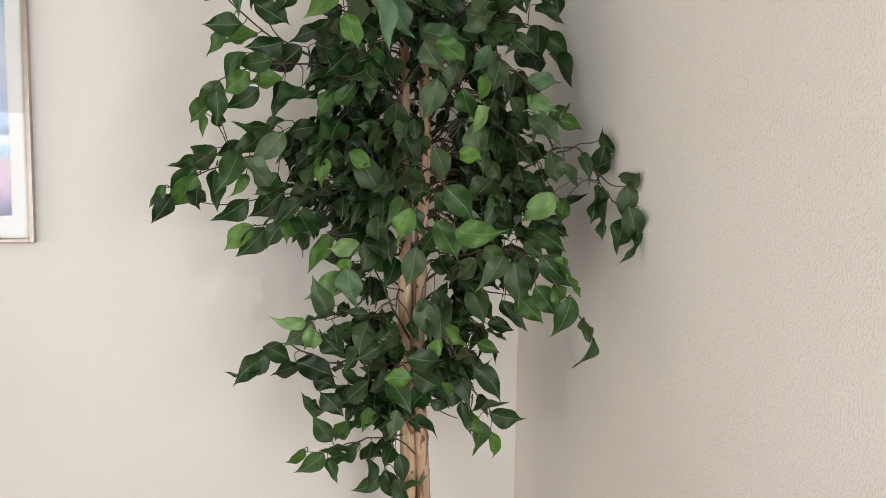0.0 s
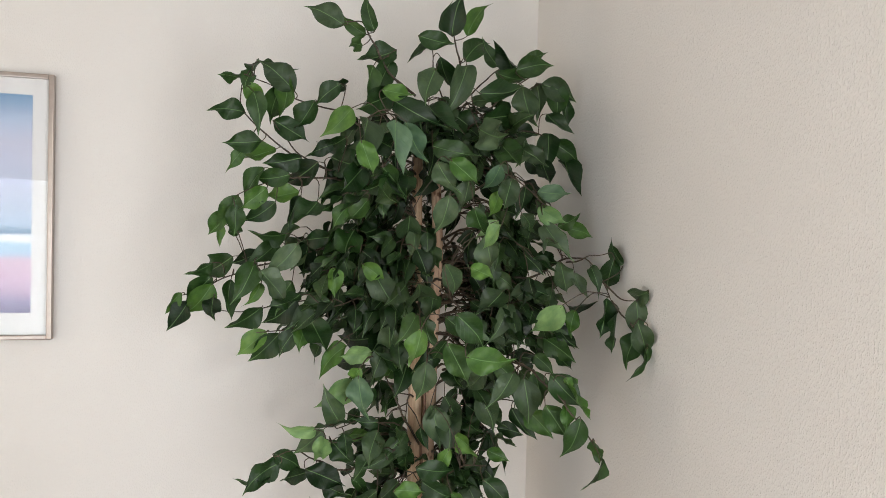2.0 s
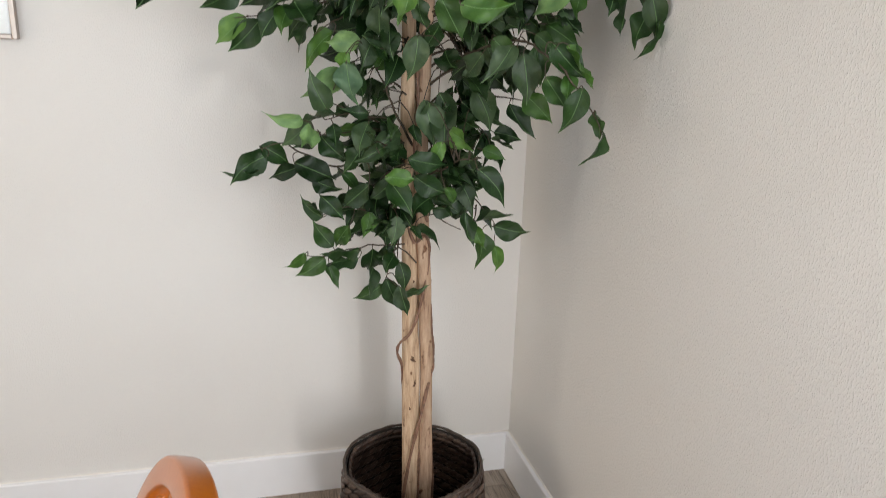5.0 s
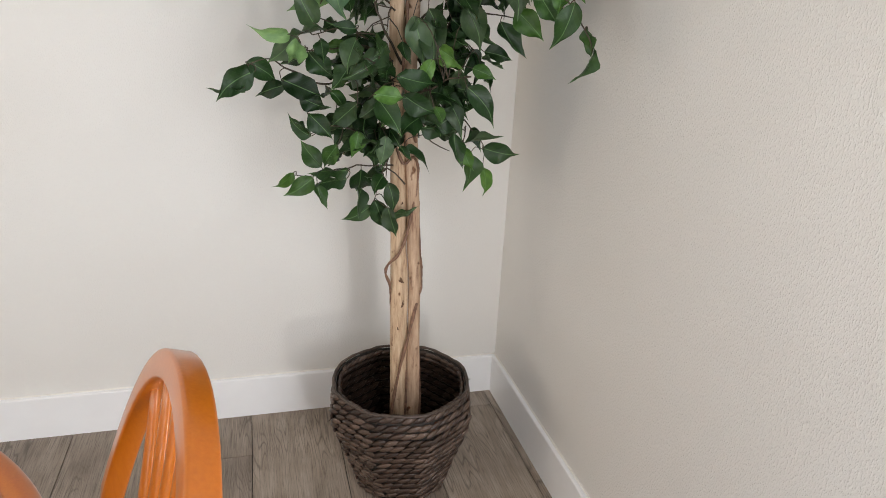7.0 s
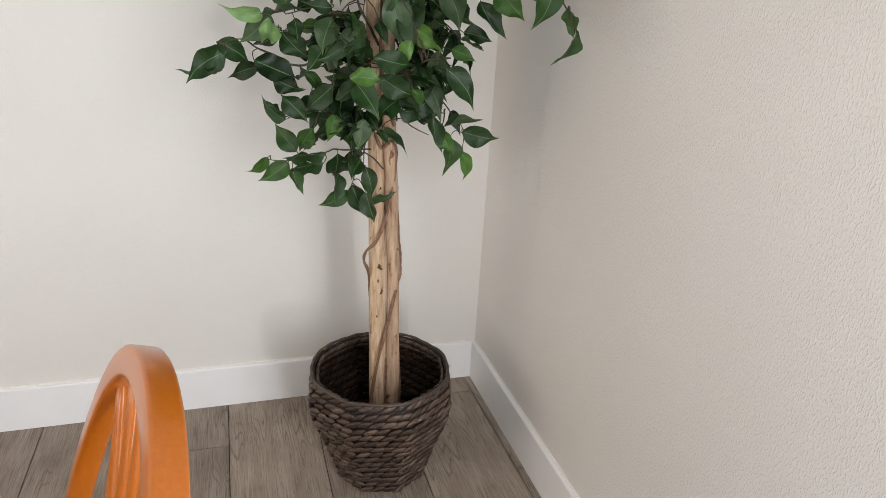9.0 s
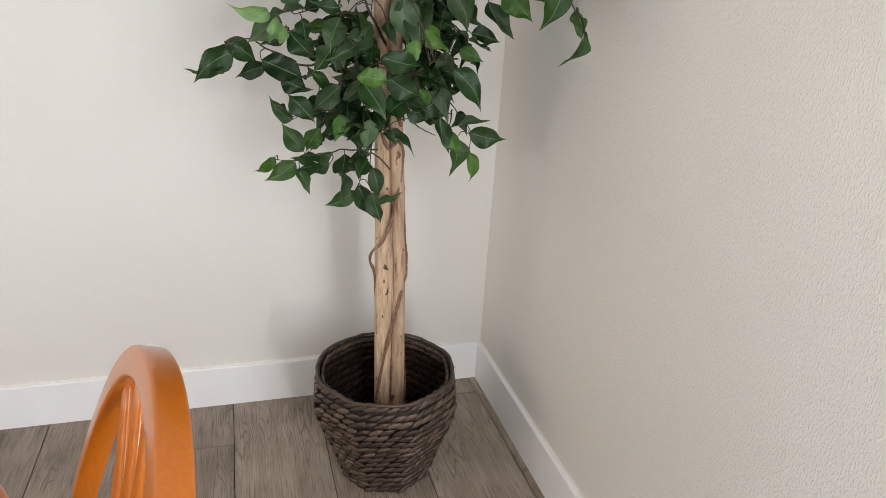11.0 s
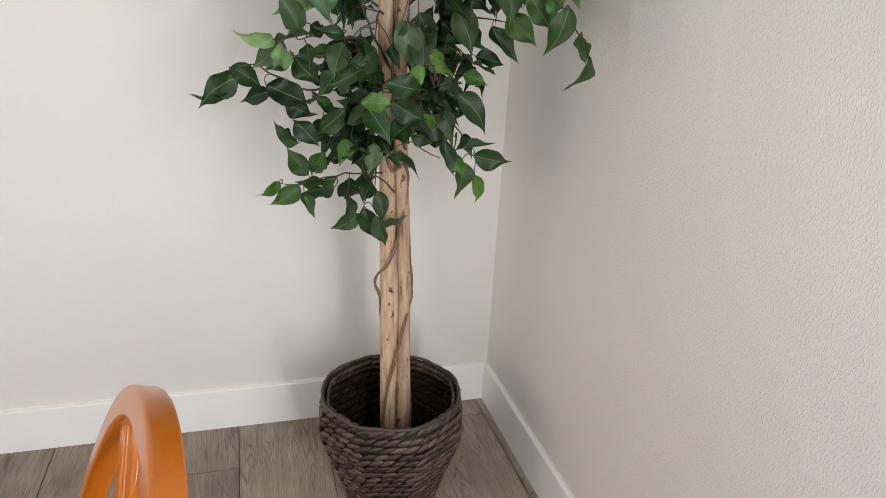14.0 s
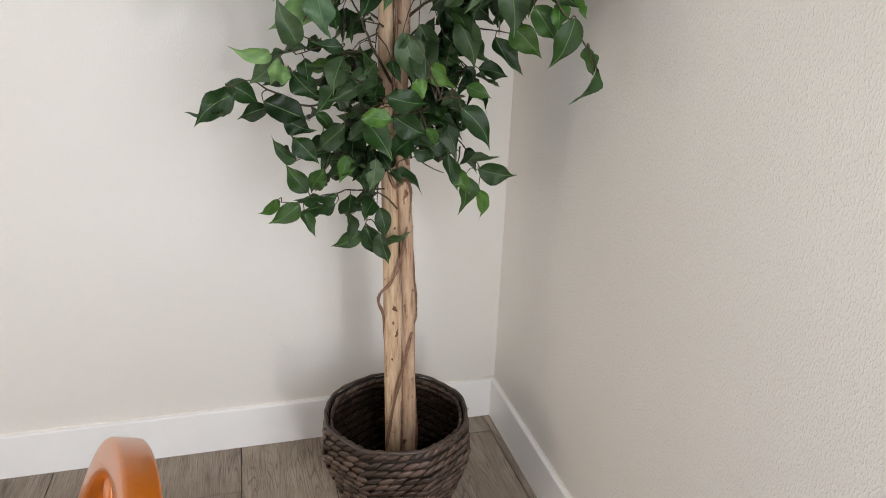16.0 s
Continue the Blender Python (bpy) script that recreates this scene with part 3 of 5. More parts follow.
for z, dx in ((1.02, 0.004), (0.97, -0.006), (1.16, 0.003), (0.46, -0.007), (0.80, 0.005)):
    scar(z, dx, 0.0018, 0.0035, z * 7)


def vine(keys, r):
    """A thin stem bound to the trunk; keys: x, depth in front of the trunks' middle, height."""
    ks = [Vector((x, -0.36 - d, z)) - TREE for x, d, z in keys]
    pts = []
    for i in range(len(ks) - 1):
        a, b, c, d = ks[max(0, i - 1)], ks[i], ks[i + 1], ks[min(len(ks) - 1, i + 2)]
        for k in range(8):
            t = k / 8
            pts.append(0.5 * (2 * b + (c - a) * t + (2 * a - 5 * b + 4 * c - d) * t * t + (3 * b - a - 3 * c + d) * t ** 3))
    pts.append(ks[-1])
    part("vine", tube(bmesh.new(), pts, [r * (1 + 0.18 * math.sin(i * 0.7) + 0.1 * math.sin(i * 2.3)) for i in range(len(pts))], 8), VINE, tree, "thin brown vine stem wound round the trunk")


vine([(-0.440, 0.016, 0.02), (-0.432, 0.022, 0.20), (-0.416, 0.032, 0.335), (-0.393, 0.030, 0.435), (-0.370, 0.020, 0.535), (-0.359, 0.012, 0.575), (-0.360, 0.006, 0.63), (-0.368, 0.010, 0.70), (-0.372, 0.006, 0.80)], 0.0042)
vine([(-0.430, -0.01, 0.50), (-0.440, 0.012, 0.580), (-0.452, 0.016, 0.615), (-0.448, 0.024, 0.643), (-0.424, 0.032, 0.672), (-0.406, 0.030, 0.715), (-0.394, 0.026, 0.765), (-0.382, 0.018, 0.825), (-0.377, 0.016, 0.885), (-0.392, 0.024, 0.915), (-0.415, 0.026, 0.90), (-0.432, 0.018, 0.94)], 0.0036)
vine([(-0.350, 0.004, 0.02), (-0.351, 0.010, 0.18), (-0.353, 0.004, 0.30), (-0.362, -0.006, 0.42)], 0.0040)
vine([(-0.402, 0.020, 0.02), (-0.396, 0.022, 0.12), (-0.391, 0.016, 0.26), (-0.393, 0.012, 0.33)], 0.0034)
vine([(-0.385, 0.022, 0.95), (-0.408, 0.030, 1.02), (-0.421, 0.024, 1.12), (-0.414, 0.026, 1.22), (-0.420, 0.020, 1.36)], 0.0036)


# Leaves: each a pointed oval, folded along the midrib and curled.
def leaf_shape(length, wide, fold, curl, twist, sway=0.0, wave=0.10):
    rows = ((0.0, 0.03), (0.03, 0.22), (0.08, 0.45), (0.15, 0.70), (0.24, 0.89), (0.34, 0.99), (0.44, 1.0), (0.55, 0.91), (0.65, 0.74), (0.73, 0.53), (0.80, 0.33), (0.87, 0.18), (0.93, 0.085), (1.0, 0.010))
    verts, faces, uvs = [], [], []
    for v, w in rows:
        half = wide / 2 * w
        y = length * v
        droop = -curl * length * v * v
        tw = twist * v
        for s in (-1, -0.5, 0, 0.5, 1):
            x, z = half * s, fold * half * abs(s) + wave * wide / 2 * abs(s) * math.sin(11 * v + 2.3 * s + 40 * fold) * min(1, 3 * w)
            hook = 1.4 * sway * length * max(0.0, v - 0.7)          # the drip tip turns aside
            verts.append((x * math.cos(tw) - z * math.sin(tw) + sway * length * v * v + hook, y, x * math.sin(tw) + z * math.cos(tw) + droop))
            uvs.append((0.5 + s * w * 0.5, v))
    for i in range(len(rows) - 1):
        for k in range(4):
            a = i * 5 + k
            faces.append((a, a + 1, a + 6, a + 5))
    return verts, faces, uvs


def leaf_mesh(shape, mat):
    verts, faces, uvs = shape
    me = bpy.data.meshes.new("leaf")
    me.from_pydata(verts, [], faces)
    layer = me.uv_layers.new(name="UVMap")
    for loop in me.loops:
        layer.data[loop.index].uv = uvs[loop.vertex_index]
    me.materials.append(mat)
    for f in me.polygons:
        f.use_smooth = True
    return me


SHAPES = [leaf_shape(*v) for v in ((0.086, 0.051, 0.45, 0.25, 0.2, 0.08, 0.20), (0.093, 0.055, 0.32, 0.07, -0.5, -0.13, 0.29), (0.083, 0.050, 0.60, 0.43, 0.0, 0.16, 0.23),
                                   (0.080, 0.047, 0.38, -0.20, 0.7, 0.00, 0.35), (0.097, 0.050, 0.36, 0.43, -0.2, 0.22, 0.26), (0.080, 0.039, 0.80, 0.19, 1.2, -0.19, 0.20),
                                   (0.090, 0.048, 0.25, 0.60, 0.5, -0.10, 0.38), (0.085, 0.050, 0.51, 0.03, -1.0, 0.10, 0.32), (0.092, 0.043, 0.69, 0.69, 0.8, 0.26, 0.27),
                                   (0.084, 0.052, 0.20, -0.35, -0.6, -0.16, 0.44))]
LEAF_MESHES = {tone: [leaf_mesh(s, mat) for s in SHAPES] for tone, mat in LEAF.items()}
mass_v, mass_f, mass_uv = [], [], []
leaf_count = 0


def put_leaf(place, along, face, size, parent, tone=""):
    """A leaf by its foot, its direction and the side it shows; with a tone it is a part of its own."""
    global leaf_count
    along = along.normalized()
    across = along.cross(face)
    if across.length < 1e-3:
        across = along.orthogonal()
    across.normalize()
    n = across.cross(along)
    for _ in range(2):                      # keep clear of the walls and each leaf inside the room
        tip = place + along * 0.095 * size
        if tip.x > -0.006 or place.x > -0.006:
            place.x -= max(tip.x, place.x) + 0.006
        if tip.y > -0.012 or place.y > -0.012:
            place.y -= max(tip.y, place.y) + 0.012
    k = rng.randrange(len(SHAPES))
    fit = 0.087 / SHAPES[k][0][-3][1] if tone else 1.0
    m = Matrix.Translation(place - TREE) @ Matrix((across, along, n)).transposed().to_4x4() @ Matrix.Scale(size * fit, 4)
    if tone and leaf_count < 300:
        leaf_count += 1
        ob = new("leaf", LEAF_MESHES[tone][k])
        ob.matrix_basis = m
        ob.parent = parent
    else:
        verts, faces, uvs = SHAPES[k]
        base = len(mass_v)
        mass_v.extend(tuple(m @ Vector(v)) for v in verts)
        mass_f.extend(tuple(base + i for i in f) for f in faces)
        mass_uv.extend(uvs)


def smooth_line(keys, steps=5):
    """A curve through the given places."""
    out = []
    for i in range(len(keys) - 1):
        a, b, c, d = keys[max(0, i - 1)], keys[i], keys[i + 1], keys[min(len(keys) - 1, i + 2)]
        for k in range(steps):
            t = k / steps
            out.append(0.5 * (2 * b + (c - a) * t + (2 * a - 5 * b + 4 * c - d) * t * t + (3 * b - a - 3 * c + d) * t ** 3))
    return out + [keys[-1]]


def leafy_branch(twigs, *groups):
    """A wired branch: its twigs as lines of places, then its leaves: foot x, y, z, heading, pitch, roll, size, tone."""
    bm = bmesh.new()
    branch = part("branch", bmesh.new(), TWIG, tree)
    lines = []
    for number, line in enumerate(twigs):
        pts = smooth_line([Vector(p) for p in line])
        n = len(pts) - 1
        wob = [Vector((noise.noise(p * 31), noise.noise(p * 37 + Vector((5, 0, 0))), noise.noise(p * 33 + Vector((0, 7, 0))))) * 0.006 for p in pts]
        pts = [p + w * math.sin(math.pi * i / n) for i, (p, w) in enumerate(zip(pts, wob))]
        thick = 0.0033 if number == 0 else 0.0022
        tube(bm, [p - TREE for p in pts], [thick - (thick - 0.0010) * i / n for i in range(n + 1)], 6)
        lines += pts[2:]
    for x, y, z, heading, pitch, roll, size, tone in [leaf for group in groups for leaf in group]:
        foot = Vector((x, y, z))
        h, p, r = radians(heading), radians(pitch), radians(roll)
        along = Vector((math.cos(h) * math.cos(p), math.sin(h) * math.cos(p), math.sin(p)))
        across = along.cross(Vector((0, 0, 1))).normalized()
        up = across.cross(along)
        near = min(lines, key=lambda q: (q - foot).length + 0.5 * max(0.0, (q - foot).dot(along)))
        bend = near.lerp(foot, 0.55) - along * 0.25 * min(0.05, (foot - near).length) + Vector((0, 0, 0.12 * (foot - near).length))
        stalk = smooth_line([near, bend, foot, foot + along * 0.006], 3)
        tube(bm, [q - TREE for q in stalk], [0.0013 - 0.0005 * i / (len(stalk) - 1) for i in range(len(stalk))], 5)
        put_leaf(foot, along, up * math.cos(r) + across * math.sin(r), size, branch, tone)
    bmesh.ops.recalc_face_normals(bm, faces=bm.faces)
    bm.to_mesh(branch.data)
    bm.free()
    for f in branch.data.polygons:
        f.use_smooth = True


VIEW_SIDE = Vector((-0.25, -0.95, 0.15))     # the open side of the corner, to which the fabric leaves were turned


def spray(height, azimuth, reach, rise, arch, leaves):
    """An inner branch: a bowed stem from the trunk with side twigs and alternate leaves."""
    which = 0 if abs((azimuth + 360) % 360 - 180) < 90 else 1
    p0 = stem_point(height, which)
    out = Vector((math.cos(radians(azimuth)), math.sin(radians(azimuth)), 0))
    axis = Vector((-0.395, -0.36, height))
    p3 = axis + out * reach + Vector((0, 0, rise))
    p3 -= Vector((out.x * 0.72, out.y * 0.72, -0.45)) * 0.065      # the last leaf reaches the tip
    p3.x, p3.y = min(p3.x, -0.02), min(p3.y, -0.02)
    p1 = p0.lerp(p3, 0.30) + Vector((0, 0, arch * 1.1))
    p2 = p0.lerp(p3, 0.72) + Vector((0, 0, arch * 1.0))
    leaves = round(leaves * 1.35)
    bm = bmesh.new()

    def at(s):
        t = 1 - s
        return p0 * t ** 3 + p1 * (3 * t * t * s) + p2 * (3 * t * s * s) + p3 * s ** 3

    wob = [Vector((rng.uniform(-1, 1), rng.uniform(-1, 1), rng.uniform(-1, 1))) * 0.006 for _ in range(9)]
    pts = [at(i / 8) + wob[i] * math.sin(math.pi * i / 8) for i in range(9)]
    tube(bm, [p - TREE for p in pts], [0.0036 - 0.0027 * i / 8 for i in range(9)], 6)
    branch = part("branch", bmesh.new(), TWIG, tree)
    for i in range(leaves):
        s = 1.0 if i == leaves - 1 else 0.24 + 0.74 * max(0.0, (i + rng.uniform(-0.3, 0.3)) / max(1, leaves - 1)) ** 0.75
        s = max(0.22, min(1.0, s))
        base = at(s)
        d = (at(min(1, s + 0.03)) - at(s - 0.03)).normalized()
        side = d.cross(Vector((0, 0, 1)))
        side = (side.normalized() if side.length > 0.05 else Vector((1, 0, 0))) * (1 if i % 2 else -1)
        if i == leaves - 1:
            end, way = base, out + Vector((0, 0, -0.6 if height > 1.2 else -0.2))
        else:
            length = rng.uniform(0.025, 0.075)
            go = (side * rng.uniform(0.3, 1.0) + d * rng.uniform(0.2, 0.7) + Vector((0, 0, rng.uniform(-0.35, 0.65)))).normalized()
            mid = base + go * length * 0.6
            end = base + go * length + Vector((0, 0, -0.25 * length))
            if (-0.475 if end.z < 1.42 else -0.420) < end.x < -0.335 and end.y < -0.375 and 1.22 < end.z < 1.80:       # the stems stay in sight
                continue
            tube(bm, [base - TREE, mid - TREE, end - TREE], [0.0016, 0.0013, 0.0009], 5)
            way = go * 0.6 + out * 0.4 + Vector((0, 0, -(rng.uniform(0.35, 1.5) if height > 1.2 else rng.uniform(-0.3, 0.75))))
        way += Vector((rng.uniform(-1, 1), rng.uniform(-1, 1), rng.uniform(-1, 1))) * (0.15 if i == leaves - 1 else 0.45)
        face = VIEW_SIDE * 0.70 + out * 0.25 + Vector((0, 0, 0.55)) + Vector((rng.uniform(-1, 1), rng.uniform(-1, 1), rng.uniform(-1, 1))) * 1.15
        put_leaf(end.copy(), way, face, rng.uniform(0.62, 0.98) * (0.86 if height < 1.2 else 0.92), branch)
    bmesh.ops.recalc_face_normals(bm, faces=bm.faces)
    bm.to_mesh(branch.data)
    bm.free()
    for f in branch.data.polygons:
        f.use_smooth = True


# the outer branches
leafy_branch([[(-0.422, -0.37, 1.723), (-0.551, -0.4, 1.749), (-0.662, -0.42, 1.77), (-0.755, -0.44, 1.808), (-0.836, -0.44, 1.878), (-0.842, -0.44, 1.935)], [(-0.583, -0.42, 1.866), (-0.635, -0.43, 1.895), (-0.715, -0.44, 1.91), (-0.781, -0.44, 1.942), (-0.84, -0.44, 1.961)], [(-0.662, -0.42, 1.77), (-0.725, -0.43, 1.803), (-0.768, -0.44, 1.852)]], [
    (-0.834, -0.443, 1.879, -176, 11, -99, 0.86, "d"),
    (-0.839, -0.443, 1.937, 9, -33, 103, 0.79, "l"),
    (-0.818, -0.457, 1.922, -51, -58, 47, 0.97, "m"),
    (-0.733, -0.464, 1.927, -171, 46, -106, 1.13, "g"),
    (-0.816, -0.440, 1.967, 112, 47, -34, 0.64, "d"),
    (-0.847, -0.432, 1.954, -128, -5, -161, 0.64, "m"),
    (-0.822, -0.429, 1.973, -129, -52, -53, 0.64, "m"),
    (-0.798, -0.433, 1.992, 4, -17, 145, 0.89, "m"),
    (-0.744, -0.467, 1.954, 125, -75, -117, 1.03, "l"),
    (-0.762, -0.435, 1.943, 152, -66, -119, 1.03, "m")], [
    (-0.689, -0.445, 1.914, 157, -62, -112, 1.01, "m"),
    (-0.775, -0.432, 1.868, 4, -29, 100, 1.02, "d"),
    (-0.798, -0.443, 1.820, 179, -10, -72, 0.93, "m"),
    (-0.768, -0.428, 1.807, 177, -24, -73, 1.07, "l"),
    (-0.835, -0.438, 1.802, -139, -43, -65, 0.64, "l"),
    (-0.715, -0.446, 1.789, 175, -18, -138, 0.96, "d"),
    (-0.636, -0.467, 1.950, 167, -33, -104, 0.84, "d"),
    (-0.647, -0.459, 1.956, 41, -19, 122, 0.69, "d")])
leafy_branch([[(-0.42, -0.37, 1.655), (-0.567, -0.42, 1.728), (-0.682, -0.44, 1.747), (-0.778, -0.44, 1.736), (-0.859, -0.44, 1.697)]], [
    (-0.680, -0.455, 1.780, 135, -34, -120, 1.21, "d"),
    (-0.738, -0.455, 1.751, 177, -21, -95, 0.96, "m"),
    (-0.792, -0.434, 1.764, 175, -46, -47, 1.01, "m"),
    (-0.786, -0.461, 1.720, 177, -40, -94, 0.86, "l"),
    (-0.718, -0.435, 1.716, 177, -18, -82, 0.99, "l"),
    (-0.845, -0.437, 1.702, -167, -63, -81, 0.97, "m"),
    (-0.874, -0.432, 1.670, -180, -67, -82, 0.73, "l"),
    (-0.852, -0.453, 1.683, 17, -84, 105, 0.80, "m"),
    (-0.768, -0.455, 1.691, 177, -47, -93, 0.97, "d"),
    (-0.715, -0.455, 1.706, 173, -57, -95, 0.95, "d")], [
    (-0.605, -0.428, 1.758, 170, -35, -96, 1.09, "d"),
    (-0.649, -0.417, 1.796, -35, -24, 83, 1.24, "d"),
    (-0.612, -0.457, 1.690, 171, -49, -93, 0.75, "l"),
    (-0.572, -0.478, 1.703, 168, -54, -94, 0.90, "m"),
    (-0.621, -0.468, 1.836, 139, -32, -117, 1.11, "d"),
    (-0.642, -0.429, 1.825, -162, -21, -88, 0.74, "d"),
    (-0.584, -0.472, 1.771, -141, -41, -59, 1.20, "d"),
    (-0.681, -0.475, 1.693, -125, -37, -46, 1.09, "d")])
leafy_branch([[(-0.455, -0.39, 1.951), (-0.521, -0.42, 1.991), (-0.561, -0.42, 2.057), (-0.588, -0.42, 2.099), (-0.638, -0.42, 2.094)], [(-0.451, -0.38, 1.873), (-0.533, -0.5, 1.888), (-0.607, -0.6, 1.851)]], [
    (-0.629, -0.442, 2.083, -176, 30, -109, 1.05, "g"),
    (-0.574, -0.396, 2.080, -157, 13, -114, 0.78, "m"),
    (-0.559, -0.429, 2.080, -135, 44, -142, 0.87, "m"),
    (-0.582, -0.404, 2.052, -143, 2, -112, 0.64, "m"),
    (-0.505, -0.409, 2.047, -176, -27, -97, 1.09, "d"),
    (-0.518, -0.413, 2.023, -162, -64, -71, 1.03, "m"),
    (-0.562, -0.442, 2.000, -135, -59, -47, 1.00, "m"),
    (-0.551, -0.499, 1.937, -7, -10, 95, 0.84, "l"),
    (-0.519, -0.478, 1.919, -42, -32, 82, 1.27, "d"),
    (-0.517, -0.430, 1.941, -161, -26, -87, 1.26, "d")], [
    (-0.615, -0.499, 1.893, -157, -54, -71, 0.95, "l"),
    (-0.593, -0.596, 1.857, -115, -46, -27, 1.33, "g"),
    (-0.543, -0.629, 1.853, -115, -70, -17, 1.23, "b"),
    (-0.523, -0.630, 1.851, 14, -70, 116, 1.01, "b"),
    (-0.615, -0.660, 1.806, 11, -68, 110, 0.84, "l"),
    (-0.527, -0.496, 1.815, -138, 11, -113, 1.05, "d"),
    (-0.545, -0.497, 1.770, -47, -39, 68, 1.04, "m"),
    (-0.513, -0.500, 1.759, -176, -40, -84, 1.05, "d")])
leafy_branch([[(-0.374, -0.37, 1.92), (-0.356, -0.42, 2.011), (-0.371, -0.42, 2.081), (-0.379, -0.42, 2.145)], [(-0.377, -0.38, 1.918), (-0.416, -0.42, 2.0), (-0.424, -0.42, 2.051)], [(-0.36, -0.37, 1.921), (-0.293, -0.42, 1.996), (-0.238, -0.42, 2.034)]], [
    (-0.433, -0.498, 1.992, -142, -55, -51, 1.11, "g"),
    (-0.402, -0.409, 2.041, 55, -59, 158, 1.05, "d"),
    (-0.357, -0.476, 2.010, -117, -55, -16, 1.35, "g"),
    (-0.459, -0.430, 2.079, -14, -18, 104, 0.98, "m"),
    (-0.423, -0.403, 2.062, 165, -8, -39, 0.70, "d"),
    (-0.349, -0.432, 2.030, 24, 58, 62, 1.25, "m"),
    (-0.386, -0.449, 2.080, -99, 57, 174, 1.03, "d"),
    (-0.343, -0.425, 2.090, -55, 66, 132, 1.05, "l"),
    (-0.388, -0.412, 2.097, -152, 67, -168, 0.76, "m"),
    (-0.241, -0.451, 2.017, -121, 26, -163, 1.05, "d")], [
    (-0.259, -0.406, 2.032, -157, 30, -125, 0.80, "m"),
    (-0.334, -0.500, 1.946, 1, -3, 103, 1.27, "d"),
    (-0.338, -0.515, 1.865, -62, -30, 73, 1.35, "g"),
    (-0.302, -0.435, 1.901, -19, 5, 117, 1.08, "d"),
    (-0.437, -0.451, 1.919, -69, -43, 52, 1.25, "d"),
    (-0.372, -0.408, 1.915, 27, -24, 120, 1.22, "d"),
    (-0.454, -0.408, 1.859, 34, -13, 113, 1.28, "d"),
    (-0.436, -0.497, 1.823, -33, -18, 91, 1.11, "m")])
leafy_branch([[(-0.372, -0.37, 1.839), (-0.285, -0.4, 1.921), (-0.194, -0.38, 1.999), (-0.112, -0.34, 2.055)], [(-0.277, -0.38, 1.884), (-0.153, -0.36, 1.887), (-0.048, -0.33, 1.854), (-0.031, -0.33, 1.819)], [(-0.193, -0.38, 1.971), (-0.127, -0.36, 2.008), (-0.053, -0.33, 2.005)]], [
    (-0.196, -0.358, 2.037, -25, 19, 104, 1.06, "m"),
    (-0.174, -0.353, 2.068, -23, 8, 104, 0.69, "m"),
    (-0.202, -0.420, 1.986, 29, -75, 141, 1.14, "g"),
    (-0.143, -0.359, 2.011, -55, -70, 62, 1.01, "g"),
    (-0.135, -0.374, 2.005, -19, -14, 102, 1.11, "g"),
    (-0.099, -0.382, 2.011, 38, -76, 152, 1.07, "m"),
    (-0.050, -0.346, 1.978, 125, -70, -123, 0.89, "d"),
    (-0.112, -0.358, 1.936, -43, -50, 80, 0.95, "d"),
    (-0.103, -0.347, 1.889, -100, -62, 15, 1.12, "d"),
    (-0.074, -0.340, 1.868, -20, -27, 98, 1.01, "m")], [
    (-0.049, -0.333, 1.830, -106, -49, 11, 1.35, "d"),
    (-0.205, -0.449, 1.843, -13, -47, 100, 0.92, "g"),
    (-0.276, -0.495, 1.834, -72, -37, 58, 1.24, "m"),
    (-0.247, -0.348, 2.031, 9, -18, 112, 1.11, "m"),
    (-0.211, -0.339, 1.902, -16, -21, 99, 1.02, "d"),
    (-0.127, -0.371, 1.814, -80, -55, 40, 0.93, "d")])
leafy_branch([[(-0.382, -0.37, 1.677), (-0.325, -0.5, 1.739), (-0.288, -0.58, 1.76), (-0.196, -0.55, 1.704)], [(-0.384, -0.37, 1.744), (-0.392, -0.5, 1.774), (-0.375, -0.58, 1.744)]], [
    (-0.424, -0.606, 1.784, -10, -40, 98, 0.91, "l"),
    (-0.447, -0.587, 1.780, 1, -63, 105, 0.91, "g"),
    (-0.317, -0.612, 1.778, 114, -65, -136, 0.82, "b"),
    (-0.374, -0.578, 1.749, 132, -82, -122, 0.85, "g"),
    (-0.409, -0.550, 1.714, 144, -82, -112, 1.02, "g"),
    (-0.309, -0.592, 1.726, 151, -70, -77, 0.74, "l"),
    (-0.289, -0.605, 1.751, -151, -70, -44, 0.92, "g"),
    (-0.188, -0.498, 1.733, -21, -10, 94, 0.91, "b"),
    (-0.186, -0.499, 1.696, -21, -36, 93, 0.87, "p"),
    (-0.092, -0.448, 1.651, -24, -6, 91, 0.76, "l")], [
    (-0.114, -0.449, 1.655, -24, 20, 91, 0.69, "m"),
    (-0.314, -0.619, 1.653, 160, -47, -54, 0.76, "p"),
    (-0.260, -0.589, 1.678, 24, -28, 117, 0.80, "g"),
    (-0.168, -0.495, 1.658, -82, -38, 44, 1.11, "g"),
    (-0.485, -0.503, 1.670, 81, -55, -177, 1.05, "g"),
    (-0.371, -0.609, 1.688, 54, -54, 158, 0.91, "m"),
    (-0.217, -0.497, 1.747, -109, -51, 2, 0.90, "d"),
    (-0.270, -0.448, 1.669, -36, -43, 79, 1.02, "d")])
